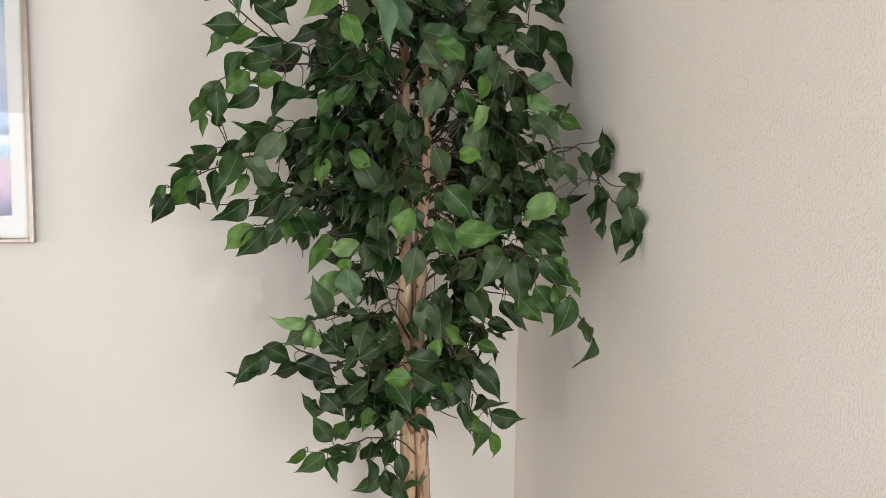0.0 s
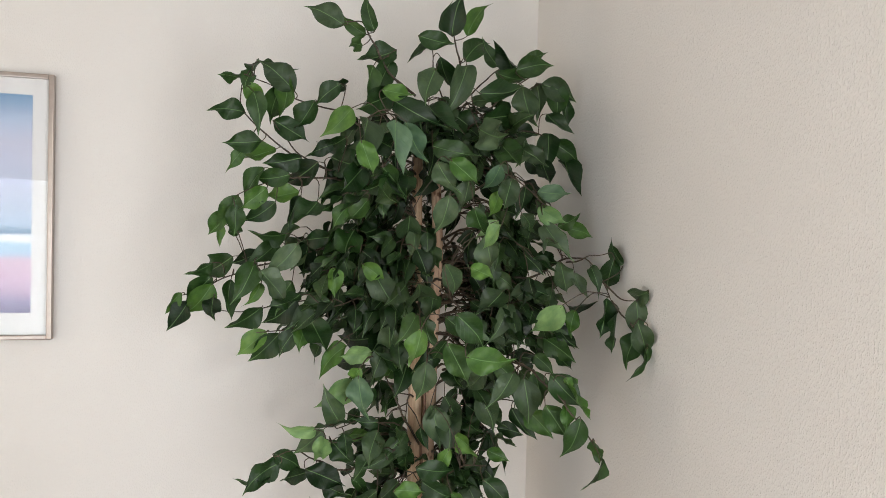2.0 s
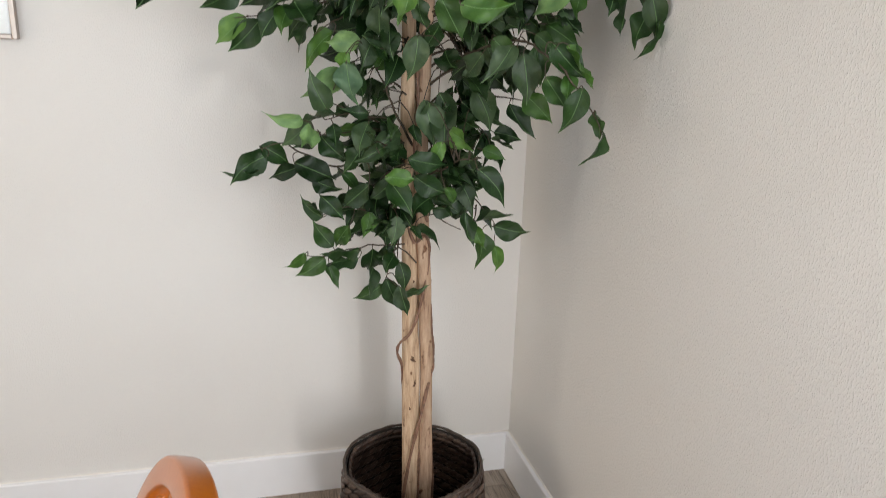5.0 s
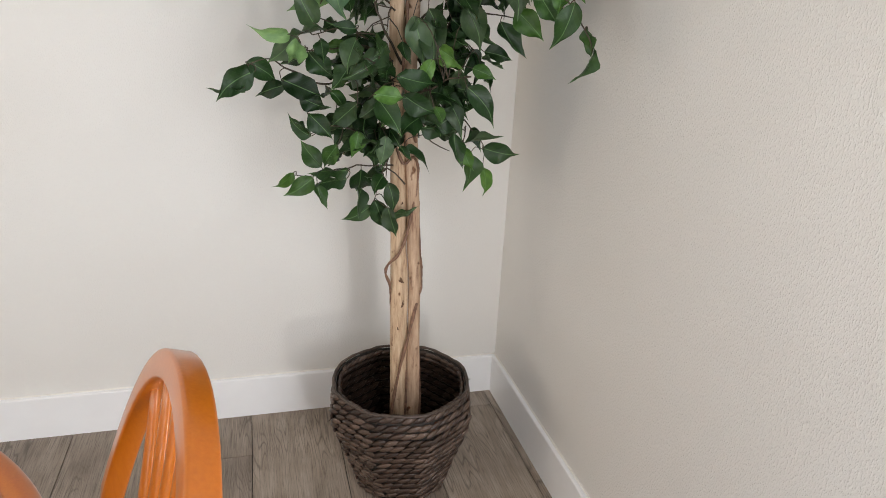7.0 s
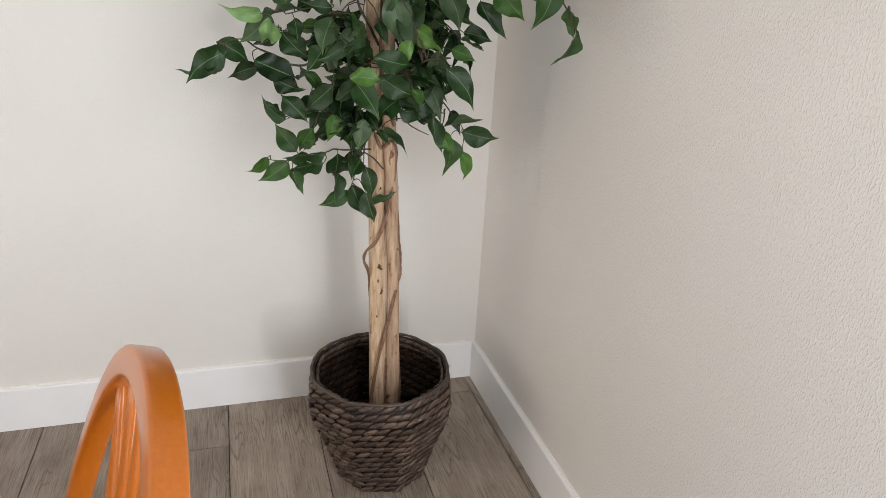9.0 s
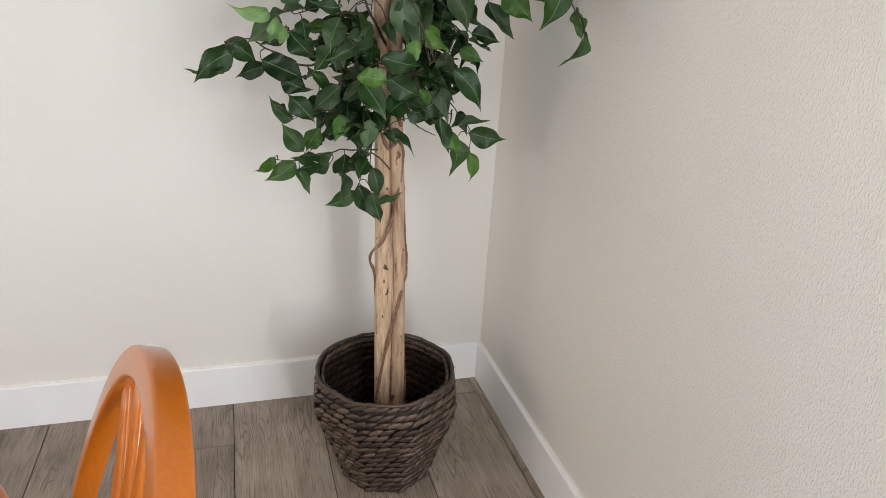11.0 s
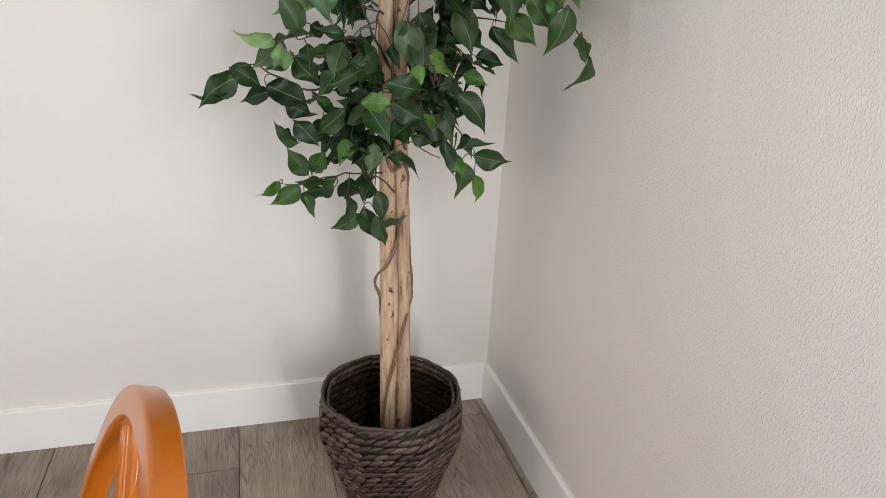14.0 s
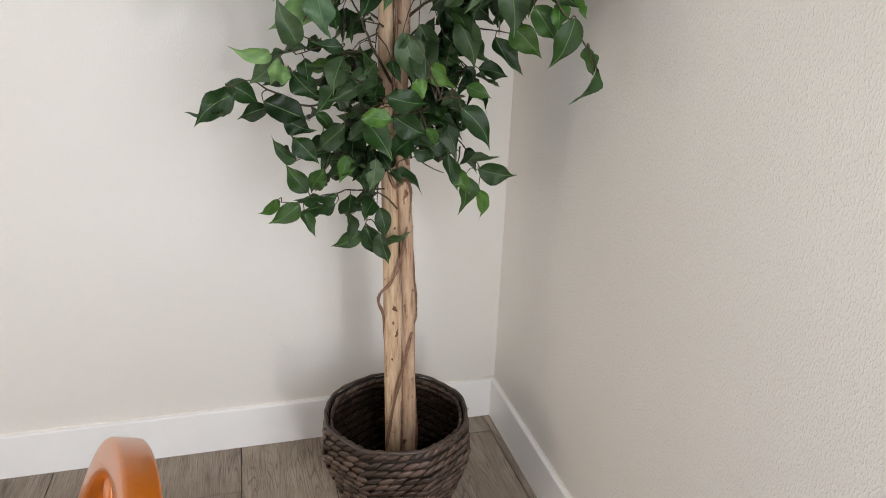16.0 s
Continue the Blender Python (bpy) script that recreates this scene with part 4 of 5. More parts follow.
leafy_branch([[(-0.453, -0.37, 1.572), (-0.539, -0.37, 1.599), (-0.642, -0.37, 1.596), (-0.753, -0.36, 1.562), (-0.838, -0.35, 1.535), (-0.922, -0.34, 1.496), (-0.975, -0.34, 1.477)], [(-0.453, -0.37, 1.563), (-0.592, -0.38, 1.489), (-0.717, -0.37, 1.468), (-0.839, -0.36, 1.445), (-0.905, -0.35, 1.453)]], [
    (-0.966, -0.340, 1.485, -173, -40, -90, 0.68, "l"),
    (-0.900, -0.360, 1.508, -177, -62, -91, 1.08, "l"),
    (-0.902, -0.350, 1.523, -164, -44, -83, 1.10, "m"),
    (-0.950, -0.340, 1.469, -173, -63, -46, 0.93, "d"),
    (-0.900, -0.350, 1.554, -177, -37, -129, 0.76, "m"),
    (-0.858, -0.355, 1.569, 137, -32, -121, 1.17, "m"),
    (-0.859, -0.394, 1.520, 178, -77, -95, 1.04, "m"),
    (-0.811, -0.416, 1.555, -108, -48, -26, 1.07, "m"),
    (-0.795, -0.406, 1.513, -127, -59, -43, 0.64, "l"),
    (-0.889, -0.363, 1.646, -116, -69, -33, 0.64, "l")], [
    (-0.859, -0.399, 1.644, 65, -55, 149, 0.65, "m"),
    (-0.798, -0.362, 1.581, 179, -31, -94, 0.81, "d"),
    (-0.742, -0.369, 1.623, 177, -20, -131, 0.91, "m"),
    (-0.718, -0.440, 1.603, -167, -58, -79, 1.13, "g"),
    (-0.762, -0.350, 1.602, -127, -38, -53, 1.02, "m"),
    (-0.799, -0.440, 1.543, 3, -45, 36, 1.06, "g"),
    (-0.727, -0.378, 1.516, -163, -54, -75, 1.00, "m"),
    (-0.792, -0.379, 1.458, -178, -43, -116, 1.06, "d"),
    (-0.716, -0.391, 1.476, 178, -49, -89, 1.11, "d"),
    (-0.895, -0.390, 1.481, -108, -57, -26, 0.75, "d")])
leafy_branch([[(-0.453, -0.37, 1.53), (-0.54, -0.38, 1.464), (-0.643, -0.38, 1.424), (-0.717, -0.36, 1.404), (-0.804, -0.34, 1.394)], [(-0.512, -0.37, 1.437), (-0.594, -0.4, 1.4), (-0.646, -0.42, 1.363)]], [
    (-0.692, -0.393, 1.422, -128, -48, -41, 0.84, "l"),
    (-0.716, -0.400, 1.409, -179, -49, -86, 0.84, "d"),
    (-0.781, -0.340, 1.397, -177, -40, -58, 1.01, "l"),
    (-0.752, -0.340, 1.392, -177, -50, -85, 1.11, "m"),
    (-0.682, -0.399, 1.530, 74, -72, 167, 1.09, "d"),
    (-0.630, -0.401, 1.571, 172, -40, -94, 1.07, "m"),
    (-0.691, -0.375, 1.606, 160, -76, -108, 1.08, "d"),
    (-0.644, -0.460, 1.552, 6, -78, 69, 0.76, "l"),
    (-0.621, -0.450, 1.572, 1, -67, 98, 1.01, "g"),
    (-0.586, -0.500, 1.562, -6, -29, 93, 0.85, "l")], [
    (-0.580, -0.457, 1.588, -42, -28, 76, 0.86, "d"),
    (-0.593, -0.415, 1.636, -136, -45, -53, 1.23, "m"),
    (-0.625, -0.423, 1.632, 170, -42, -97, 0.85, "m"),
    (-0.558, -0.476, 1.548, -67, -46, 41, 1.33, "g"),
    (-0.641, -0.417, 1.618, 175, -6, -95, 0.94, "d"),
    (-0.526, -0.382, 1.481, -123, -36, -37, 1.26, "d"),
    (-0.569, -0.428, 1.461, 121, -33, -124, 1.23, "d"),
    (-0.515, -0.462, 1.426, 92, -68, -167, 0.97, "g"),
    (-0.539, -0.388, 1.387, 154, -17, -92, 1.18, "d"),
    (-0.686, -0.424, 1.430, -64, -39, 41, 1.22, "d")], [
    (-0.602, -0.398, 1.370, 176, -27, -48, 1.08, "l"),
    (-0.618, -0.403, 1.492, 106, -40, -149, 1.14, "d"),
    (-0.583, -0.420, 1.530, 108, -47, -148, 1.08, "d"),
    (-0.511, -0.372, 1.409, -122, -40, -31, 1.12, "d")])
leafy_branch([[(-0.424, -0.38, 1.129), (-0.474, -0.42, 1.212), (-0.507, -0.42, 1.285), (-0.539, -0.42, 1.343)], [(-0.458, -0.38, 1.144), (-0.532, -0.42, 1.201), (-0.591, -0.43, 1.218), (-0.647, -0.43, 1.238)]], [
    (-0.547, -0.417, 1.356, 172, -5, -85, 0.90, "p"),
    (-0.586, -0.414, 1.289, -145, -32, -58, 1.09, "p"),
    (-0.583, -0.462, 1.313, -76, -83, 21, 1.06, "b"),
    (-0.582, -0.466, 1.332, 115, -50, -137, 0.67, "l"),
    (-0.496, -0.440, 1.334, 111, -44, -135, 0.64, "l"),
    (-0.572, -0.448, 1.279, 30, -28, 103, 0.83, "d"),
    (-0.624, -0.462, 1.215, -135, 46, -124, 0.97, "g"),
    (-0.564, -0.401, 1.351, 170, -36, -88, 1.00, "d"),
    (-0.536, -0.462, 1.209, -160, -2, -77, 0.64, "d"),
    (-0.518, -0.417, 1.366, -124, -38, -34, 0.99, "g")], [
    (-0.478, -0.419, 1.329, -138, 10, -94, 0.85, "d"),
    (-0.466, -0.416, 1.326, -113, -36, -17, 1.00, "d")])
leafy_branch([[(-0.403, -0.39, 1.518), (-0.411, -0.5, 1.528), (-0.422, -0.68, 1.491), (-0.406, -0.78, 1.44)], [(-0.437, -0.39, 1.491), (-0.479, -0.6, 1.462), (-0.498, -0.7, 1.446)], [(-0.409, -0.39, 1.373), (-0.455, -0.58, 1.363)]], [
    (-0.499, -0.710, 1.450, 177, -80, -80, 0.87, "l"),
    (-0.463, -0.600, 1.367, -116, -85, -13, 0.98, "g"),
    (-0.489, -0.625, 1.530, 64, -38, 159, 1.22, "g"),
    (-0.428, -0.601, 1.569, 21, -50, 121, 1.03, "g"),
    (-0.458, -0.799, 1.489, -15, -38, 90, 0.94, "m"),
    (-0.461, -0.740, 1.477, -15, -42, 89, 1.14, "m"),
    (-0.456, -0.739, 1.428, -20, -61, 84, 1.01, "m"),
    (-0.437, -0.799, 1.413, -17, -17, 68, 0.97, "l"),
    (-0.373, -0.598, 1.562, -40, -19, 85, 0.72, "l"),
    (-0.327, -0.549, 1.629, -47, -70, 64, 1.08, "g")], [
    (-0.486, -0.597, 1.464, -123, -40, -30, 0.79, "m"),
    (-0.395, -0.503, 1.395, 105, -39, -135, 0.81, "d"),
    (-0.383, -0.496, 1.340, -90, -44, 19, 0.96, "d"),
    (-0.392, -0.451, 1.352, 167, -17, -85, 0.87, "d"),
    (-0.342, -0.504, 1.637, 92, -43, -156, 0.97, "d"),
    (-0.299, -0.551, 1.663, 154, -49, -100, 0.73, "p")])
leafy_branch([[(-0.364, -0.37, 1.532), (-0.268, -0.42, 1.533), (-0.172, -0.46, 1.536), (-0.12, -0.5, 1.579), (-0.083, -0.54, 1.581), (-0.061, -0.58, 1.533), (-0.06, -0.62, 1.496)], [(-0.113, -0.5, 1.572), (-0.088, -0.55, 1.583), (-0.047, -0.57, 1.596)], [(-0.061, -0.58, 1.533), (-0.04, -0.62, 1.497), (-0.016, -0.65, 1.497)], [(-0.06, -0.62, 1.496), (-0.028, -0.65, 1.449), (-0.012, -0.694, 1.41)], [(-0.23, -0.43, 1.533), (-0.233, -0.48, 1.494), (-0.254, -0.5, 1.468)]], [
    (-0.274, -0.529, 1.509, -151, -39, -56, 1.06, "g"),
    (-0.257, -0.513, 1.478, -121, -45, -16, 1.02, "g"),
    (-0.191, -0.501, 1.523, -172, -42, -70, 0.89, "g"),
    (-0.227, -0.504, 1.520, -20, -18, 91, 0.83, "d"),
    (-0.207, -0.540, 1.465, -128, -36, -26, 0.68, "d"),
    (-0.148, -0.507, 1.510, 82, -41, -157, 0.75, "g"),
    (-0.156, -0.581, 1.481, 157, -56, -89, 1.08, "p"),
    (-0.115, -0.560, 1.468, 157, -71, -88, 0.69, "l"),
    (-0.160, -0.530, 1.414, -24, -13, 79, 0.73, "m"),
    (-0.102, -0.489, 1.471, -25, -16, 153, 0.77, "d")], [
    (-0.181, -0.540, 1.627, 51, -31, 154, 1.08, "g"),
    (-0.142, -0.532, 1.574, 49, -51, 159, 0.99, "g"),
    (-0.100, -0.518, 1.550, -16, -76, 99, 0.76, "g"),
    (-0.012, -0.581, 1.571, 155, 46, -95, 0.73, "d"),
    (-0.034, -0.581, 1.586, 141, -73, -102, 0.98, "d"),
    (-0.084, -0.567, 1.566, -88, -39, 43, 0.69, "d"),
    (-0.011, -0.690, 1.522, 106, -29, -115, 0.85, "g"),
    (-0.017, -0.650, 1.499, -49, -80, 72, 1.03, "g"),
    (-0.014, -0.690, 1.455, -34, -67, 87, 0.93, "g"),
    (-0.011, -0.651, 1.429, 154, -62, -85, 0.91, "m")], [
    (-0.012, -0.694, 1.408, -160, -86, -113, 0.91, "m"),
    (-0.070, -0.620, 1.501, 147, -86, -167, 1.02, "d"),
    (-0.050, -0.630, 1.472, 162, -86, -10, 1.09, "d"),
    (-0.214, -0.446, 1.601, -55, -33, 73, 1.02, "d"),
    (-0.244, -0.415, 1.634, -73, -28, 62, 1.04, "d"),
    (-0.167, -0.449, 1.668, -157, -46, -59, 1.04, "g"),
    (-0.161, -0.438, 1.583, -157, -33, -64, 0.88, "d")])
leafy_branch([[(-0.368, -0.37, 1.303), (-0.317, -0.5, 1.342), (-0.269, -0.62, 1.364), (-0.235, -0.72, 1.328), (-0.204, -0.76, 1.278), (-0.166, -0.77, 1.229), (-0.151, -0.77, 1.2)], [(-0.263, -0.42, 1.246), (-0.231, -0.45, 1.243), (-0.186, -0.48, 1.24)], [(-0.28, -0.42, 1.387), (-0.225, -0.5, 1.399), (-0.165, -0.52, 1.4)]], [
    (-0.319, -0.553, 1.338, 109, -47, -131, 0.94, "g"),
    (-0.295, -0.662, 1.355, -134, -45, -29, 0.97, "g"),
    (-0.271, -0.657, 1.339, -45, -75, 65, 1.09, "g"),
    (-0.247, -0.657, 1.354, -40, -73, 72, 0.87, "m"),
    (-0.239, -0.718, 1.360, -30, -49, 56, 1.08, "m"),
    (-0.217, -0.739, 1.357, -37, -66, 13, 1.04, "l"),
    (-0.248, -0.718, 1.299, -34, -53, 77, 0.93, "m"),
    (-0.244, -0.598, 1.263, -28, -37, 113, 0.98, "l"),
    (-0.213, -0.738, 1.305, -100, -56, -29, 0.64, "l"),
    (-0.196, -0.770, 1.284, -158, -78, -42, 0.99, "m")], [
    (-0.168, -0.770, 1.243, 14, -60, -174, 0.64, "m"),
    (-0.148, -0.769, 1.204, -146, -77, -96, 0.79, "m"),
    (-0.174, -0.519, 1.401, -24, -28, 121, 1.04, "m"),
    (-0.153, -0.519, 1.377, -28, -48, 59, 0.81, "d"),
    (-0.228, -0.473, 1.232, -38, -63, 70, 1.07, "d"),
    (-0.302, -0.449, 1.263, -29, -54, 76, 1.14, "g"),
    (-0.325, -0.428, 1.233, -24, -40, 78, 0.96, "d"),
    (-0.375, -0.419, 1.251, -27, -56, 75, 1.08, "g"),
    (-0.413, -0.439, 1.236, -36, -68, 65, 1.20, "g"),
    (-0.321, -0.419, 1.138, -12, 21, 11, 0.85, "d")], [
    (-0.315, -0.598, 1.365, -35, -34, 77, 0.82, "m"),
    (-0.328, -0.503, 1.319, 129, -26, -100, 0.88, "d"),
    (-0.225, -0.598, 1.376, -49, -28, 72, 0.64, "m"),
    (-0.246, -0.499, 1.316, -165, -9, -76, 0.84, "d")])
leafy_branch([[(-0.454, -0.38, 1.153), (-0.53, -0.4, 1.112), (-0.603, -0.41, 1.089), (-0.683, -0.41, 1.122), (-0.715, -0.41, 1.14), (-0.76, -0.41, 1.126)], [(-0.446, -0.39, 1.136), (-0.521, -0.42, 1.172), (-0.569, -0.43, 1.166), (-0.649, -0.44, 1.159)], [(-0.456, -0.39, 1.154), (-0.486, -0.42, 1.19), (-0.569, -0.43, 1.204), (-0.626, -0.44, 1.192)]], [
    (-0.745, -0.410, 1.113, -178, -17, -113, 1.11, "d"),
    (-0.767, -0.411, 1.081, -175, -25, -139, 0.86, "m"),
    (-0.761, -0.403, 1.132, -2, -23, 83, 0.87, "d"),
    (-0.682, -0.393, 1.083, 180, -14, -82, 0.81, "d"),
    (-0.692, -0.421, 1.099, -5, -23, 82, 1.12, "d"),
    (-0.633, -0.402, 1.154, -12, -52, 81, 0.95, "d"),
    (-0.672, -0.438, 1.191, -154, -3, -84, 0.80, "p"),
    (-0.641, -0.448, 1.167, -145, -13, -74, 0.84, "p"),
    (-0.655, -0.430, 1.189, -179, -47, -84, 0.98, "g"),
    (-0.598, -0.430, 1.204, 175, -15, -32, 0.97, "g")], [
    (-0.632, -0.397, 1.152, 179, -29, -60, 0.78, "d"),
    (-0.611, -0.448, 1.186, -69, -62, 57, 0.64, "d"),
    (-0.552, -0.412, 1.170, -165, 0, -88, 0.64, "l"),
    (-0.536, -0.457, 1.189, -129, -43, -39, 0.98, "g"),
    (-0.538, -0.465, 1.140, 101, -40, -148, 1.17, "g"),
    (-0.466, -0.427, 1.160, -144, -25, -60, 0.96, "g"),
    (-0.655, -0.420, 1.063, -9, -31, 80, 0.79, "d"),
    (-0.590, -0.429, 1.077, -13, -39, 79, 0.69, "m"),
    (-0.536, -0.462, 1.054, 139, -40, -105, 0.95, "g"),
    (-0.513, -0.464, 1.122, 50, -19, 107, 0.94, "g")], [
    (-0.605, -0.425, 1.202, 25, 17, 76, 0.71, "g")])
leafy_branch([[(-0.414, -0.38, 1.044), (-0.382, -0.46, 1.082), (-0.345, -0.5, 1.111), (-0.308, -0.54, 1.123)], [(-0.4, -0.38, 1.013), (-0.356, -0.42, 0.995), (-0.291, -0.42, 1.014), (-0.257, -0.4, 0.985), (-0.22, -0.39, 0.942), (-0.216, -0.38, 0.885)], [(-0.274, -0.41, 0.993), (-0.272, -0.39, 0.95)], [(-0.377, -0.4, 0.985), (-0.35, -0.4, 0.952), (-0.305, -0.39, 0.93)]], [
    (-0.518, -0.561, 1.090, 13, -9, 84, 0.79, "l"),
    (-0.462, -0.519, 1.121, -14, -16, 83, 1.04, "d"),
    (-0.381, -0.500, 1.153, -168, -56, -65, 0.70, "l"),
    (-0.361, -0.467, 1.172, -50, -21, 71, 0.86, "l"),
    (-0.365, -0.415, 1.221, -92, -43, 17, 1.22, "g"),
    (-0.405, -0.452, 1.234, 51, -60, 150, 1.19, "g"),
    (-0.318, -0.397, 1.227, -56, -54, 54, 1.00, "d"),
    (-0.281, -0.419, 1.235, -21, -54, 86, 0.91, "g"),
    (-0.265, -0.419, 1.164, -138, -30, -45, 0.85, "d"),
    (-0.282, -0.464, 1.132, -36, -14, 79, 0.64, "l")], [
    (-0.322, -0.502, 1.133, 68, -63, 173, 0.99, "g"),
    (-0.327, -0.579, 1.107, -22, -32, 70, 1.09, "d"),
    (-0.331, -0.450, 1.061, -58, -41, 53, 0.98, "g"),
    (-0.375, -0.500, 1.055, -3, -48, 92, 0.64, "l"),
    (-0.363, -0.460, 1.002, -10, 22, 115, 1.13, "d"),
    (-0.390, -0.438, 1.020, -156, -20, -65, 0.98, "d"),
    (-0.440, -0.479, 1.076, -18, -35, 79, 1.01, "d"),
    (-0.495, -0.496, 1.067, -59, -34, 50, 1.02, "m"),
    (-0.392, -0.441, 1.001, -17, -17, 127, 0.99, "d"),
    (-0.419, -0.399, 0.937, -14, -8, 51, 0.82, "d")], [
    (-0.294, -0.389, 0.972, -102, -78, 5, 0.97, "d"),
    (-0.252, -0.378, 0.982, -59, -35, 54, 0.64, "d"),
    (-0.277, -0.419, 0.956, -15, 12, 22, 1.08, "g"),
    (-0.222, -0.389, 0.936, -22, -16, 77, 1.03, "d"),
    (-0.272, -0.389, 0.940, -52, -68, 53, 0.74, "l"),
    (-0.250, -0.379, 0.918, -60, -70, 15, 0.99, "m"),
    (-0.212, -0.374, 0.883, -51, -65, 55, 0.83, "l"),
    (-0.370, -0.441, 1.094, 17, -27, 98, 1.12, "d"),
    (-0.373, -0.416, 1.055, -63, -41, 47, 1.09, "d")])
leafy_branch([[(-0.435, -0.38, 0.962), (-0.506, -0.4, 0.979), (-0.575, -0.41, 0.996), (-0.617, -0.41, 0.988)], [(-0.439, -0.38, 0.896), (-0.505, -0.4, 0.902), (-0.564, -0.41, 0.899), (-0.62, -0.41, 0.881), (-0.674, -0.41, 0.886)], [(-0.411, -0.39, 0.851), (-0.454, -0.4, 0.895), (-0.471, -0.39, 0.866), (-0.48, -0.37, 0.813)]], [
    (-0.631, -0.407, 0.973, 171, 20, -108, 0.76, "m"),
    (-0.639, -0.435, 1.029, -13, -41, 104, 0.87, "d"),
    (-0.634, -0.419, 0.981, -147, 44, -33, 0.64, "d"),
    (-0.608, -0.387, 0.897, 160, 45, -69, 0.88, "m"),
    (-0.575, -0.435, 0.959, 165, -50, -88, 0.87, "m"),
    (-0.551, -0.426, 0.897, 172, 3, -121, 1.04, "d"),
    (-0.551, -0.395, 0.869, 174, -5, -108, 0.97, "d"),
    (-0.671, -0.391, 0.886, -165, -49, -67, 0.67, "l"),
    (-0.629, -0.409, 0.878, -156, -36, -61, 0.84, "m"),
    (-0.619, -0.396, 0.862, -77, -73, 17, 0.74, "m")], [
    (-0.527, -0.396, 0.988, 145, -53, -105, 0.89, "g"),
    (-0.530, -0.439, 0.991, -127, -77, -39, 0.72, "l"),
    (-0.517, -0.392, 0.891, 86, -65, -174, 1.01, "d"),
    (-0.481, -0.409, 0.973, 141, -74, -115, 0.99, "d"),
    (-0.468, -0.439, 0.979, -123, -77, -22, 0.81, "g"),
    (-0.514, -0.382, 0.841, -118, -29, -25, 0.87, "g"),
    (-0.490, -0.370, 0.795, -173, -41, -66, 0.89, "m"),
    (-0.481, -0.369, 0.808, -50, -64, 47, 1.06, "d"),
    (-0.457, -0.409, 0.862, -41, -61, 56, 0.87, "g"),
    (-0.466, -0.405, 0.879, -128, -21, -39, 0.75, "d")], [
    (-0.455, -0.408, 0.801, -64, -68, 73, 0.87, "g"),
    (-0.442, -0.399, 0.784, -16, -14, 129, 0.65, "d"),
    (-0.502, -0.390, 1.025, -121, -38, -28, 1.09, "d"),
    (-0.463, -0.391, 0.985, -129, -5, -60, 1.00, "d"),
    (-0.555, -0.384, 1.048, -22, -57, 73, 0.93, "d")])

# the denser inner and rear crown; heights from, to, azimuths from, to, reach from, to, leaves, how many
INNER = [
    (1.40, 1.90, 0, 180, 0.12, 0.26, 7, 19),
    (1.40, 1.62, 165, 212, 0.18, 0.38, 7, 15),
    (1.62, 1.84, 165, 220, 0.14, 0.28, 7, 10),
    (1.38, 1.62, -45, 10, 0.18, 0.33, 7, 14),
    (1.62, 1.92, -45, 10, 0.14, 0.28, 7, 10),
    (1.42, 1.66, 205, 240, 0.12, 0.22, 6, 8),
    (1.80, 1.92, 200, 330, 0.06, 0.15, 6, 8),
    (1.32, 1.52, 300, 330, 0.14, 0.30, 6, 9),
]
INNER_LOW = [
    (1.00, 1.13, 165, 230, 0.10, 0.22, 5, 8),
    (1.00, 1.14, -50, 15, 0.08, 0.16, 5, 9),
    (1.16, 1.34, -50, 0, 0.12, 0.28, 6, 5),
    (1.18, 1.34, 180, 228, 0.10, 0.20, 5, 4),
    (0.88, 0.98, 170, 230, 0.08, 0.14, 4, 3),
    (0.95, 1.15, 20, 160, 0.08, 0.14, 3, 6),
]
for h0, h1, az0, az1, r0, r1, count, times in INNER + INNER_LOW:
    for i in range(times):
        h = h0 + (h1 - h0) * (i + 0.5) / times
        az = az0 + (az1 - az0) * ((i * 0.618) % 1)
        spray(h, az, rng.uniform(r0, r1), rng.uniform(-0.10, 0.05 if h < 1.7 else 0.03), rng.uniform(0.02, 0.06), count)

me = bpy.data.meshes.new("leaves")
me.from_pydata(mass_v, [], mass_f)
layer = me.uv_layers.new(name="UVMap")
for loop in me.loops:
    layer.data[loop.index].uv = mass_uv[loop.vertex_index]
me.materials.append(LEAVES_SHADED)
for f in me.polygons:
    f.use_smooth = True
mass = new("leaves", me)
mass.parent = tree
tagged(mass, "dense inner green fabric leaves, darkened for the crown's inner shade", kind="stuff")

# ---- bow-back chair ----
chair = holder("bow_back_chair", (-1.22, -1.53, 0), "honey-stained lacquered wooden bow-back chair pushed up to a table", "chair")
C0 = Vector((-1.22, -1.53, 0))
BOW, U, N, LEAN_BACK = Vector((-0.818, -1.474, 0)), Vector((0.153, -0.988, 0)), Vector((0.988, 0.153, 0)), 0.334
BOW_TOP, BOW_R, BOW_H = 1.007, 0.270, 0.277
SEAT_Z = 0.455


def on_back(u, z):
    """A place in the raked plane of the chair's back."""
    rake = (z - BOW_TOP) * LEAN_BACK + 0.26 * max(0.0, BOW_TOP - BOW_H - z)      # the bow bends upright below the hoop
    return BOW + U * u + N * rake + Vector((0, 0, z)) - C0


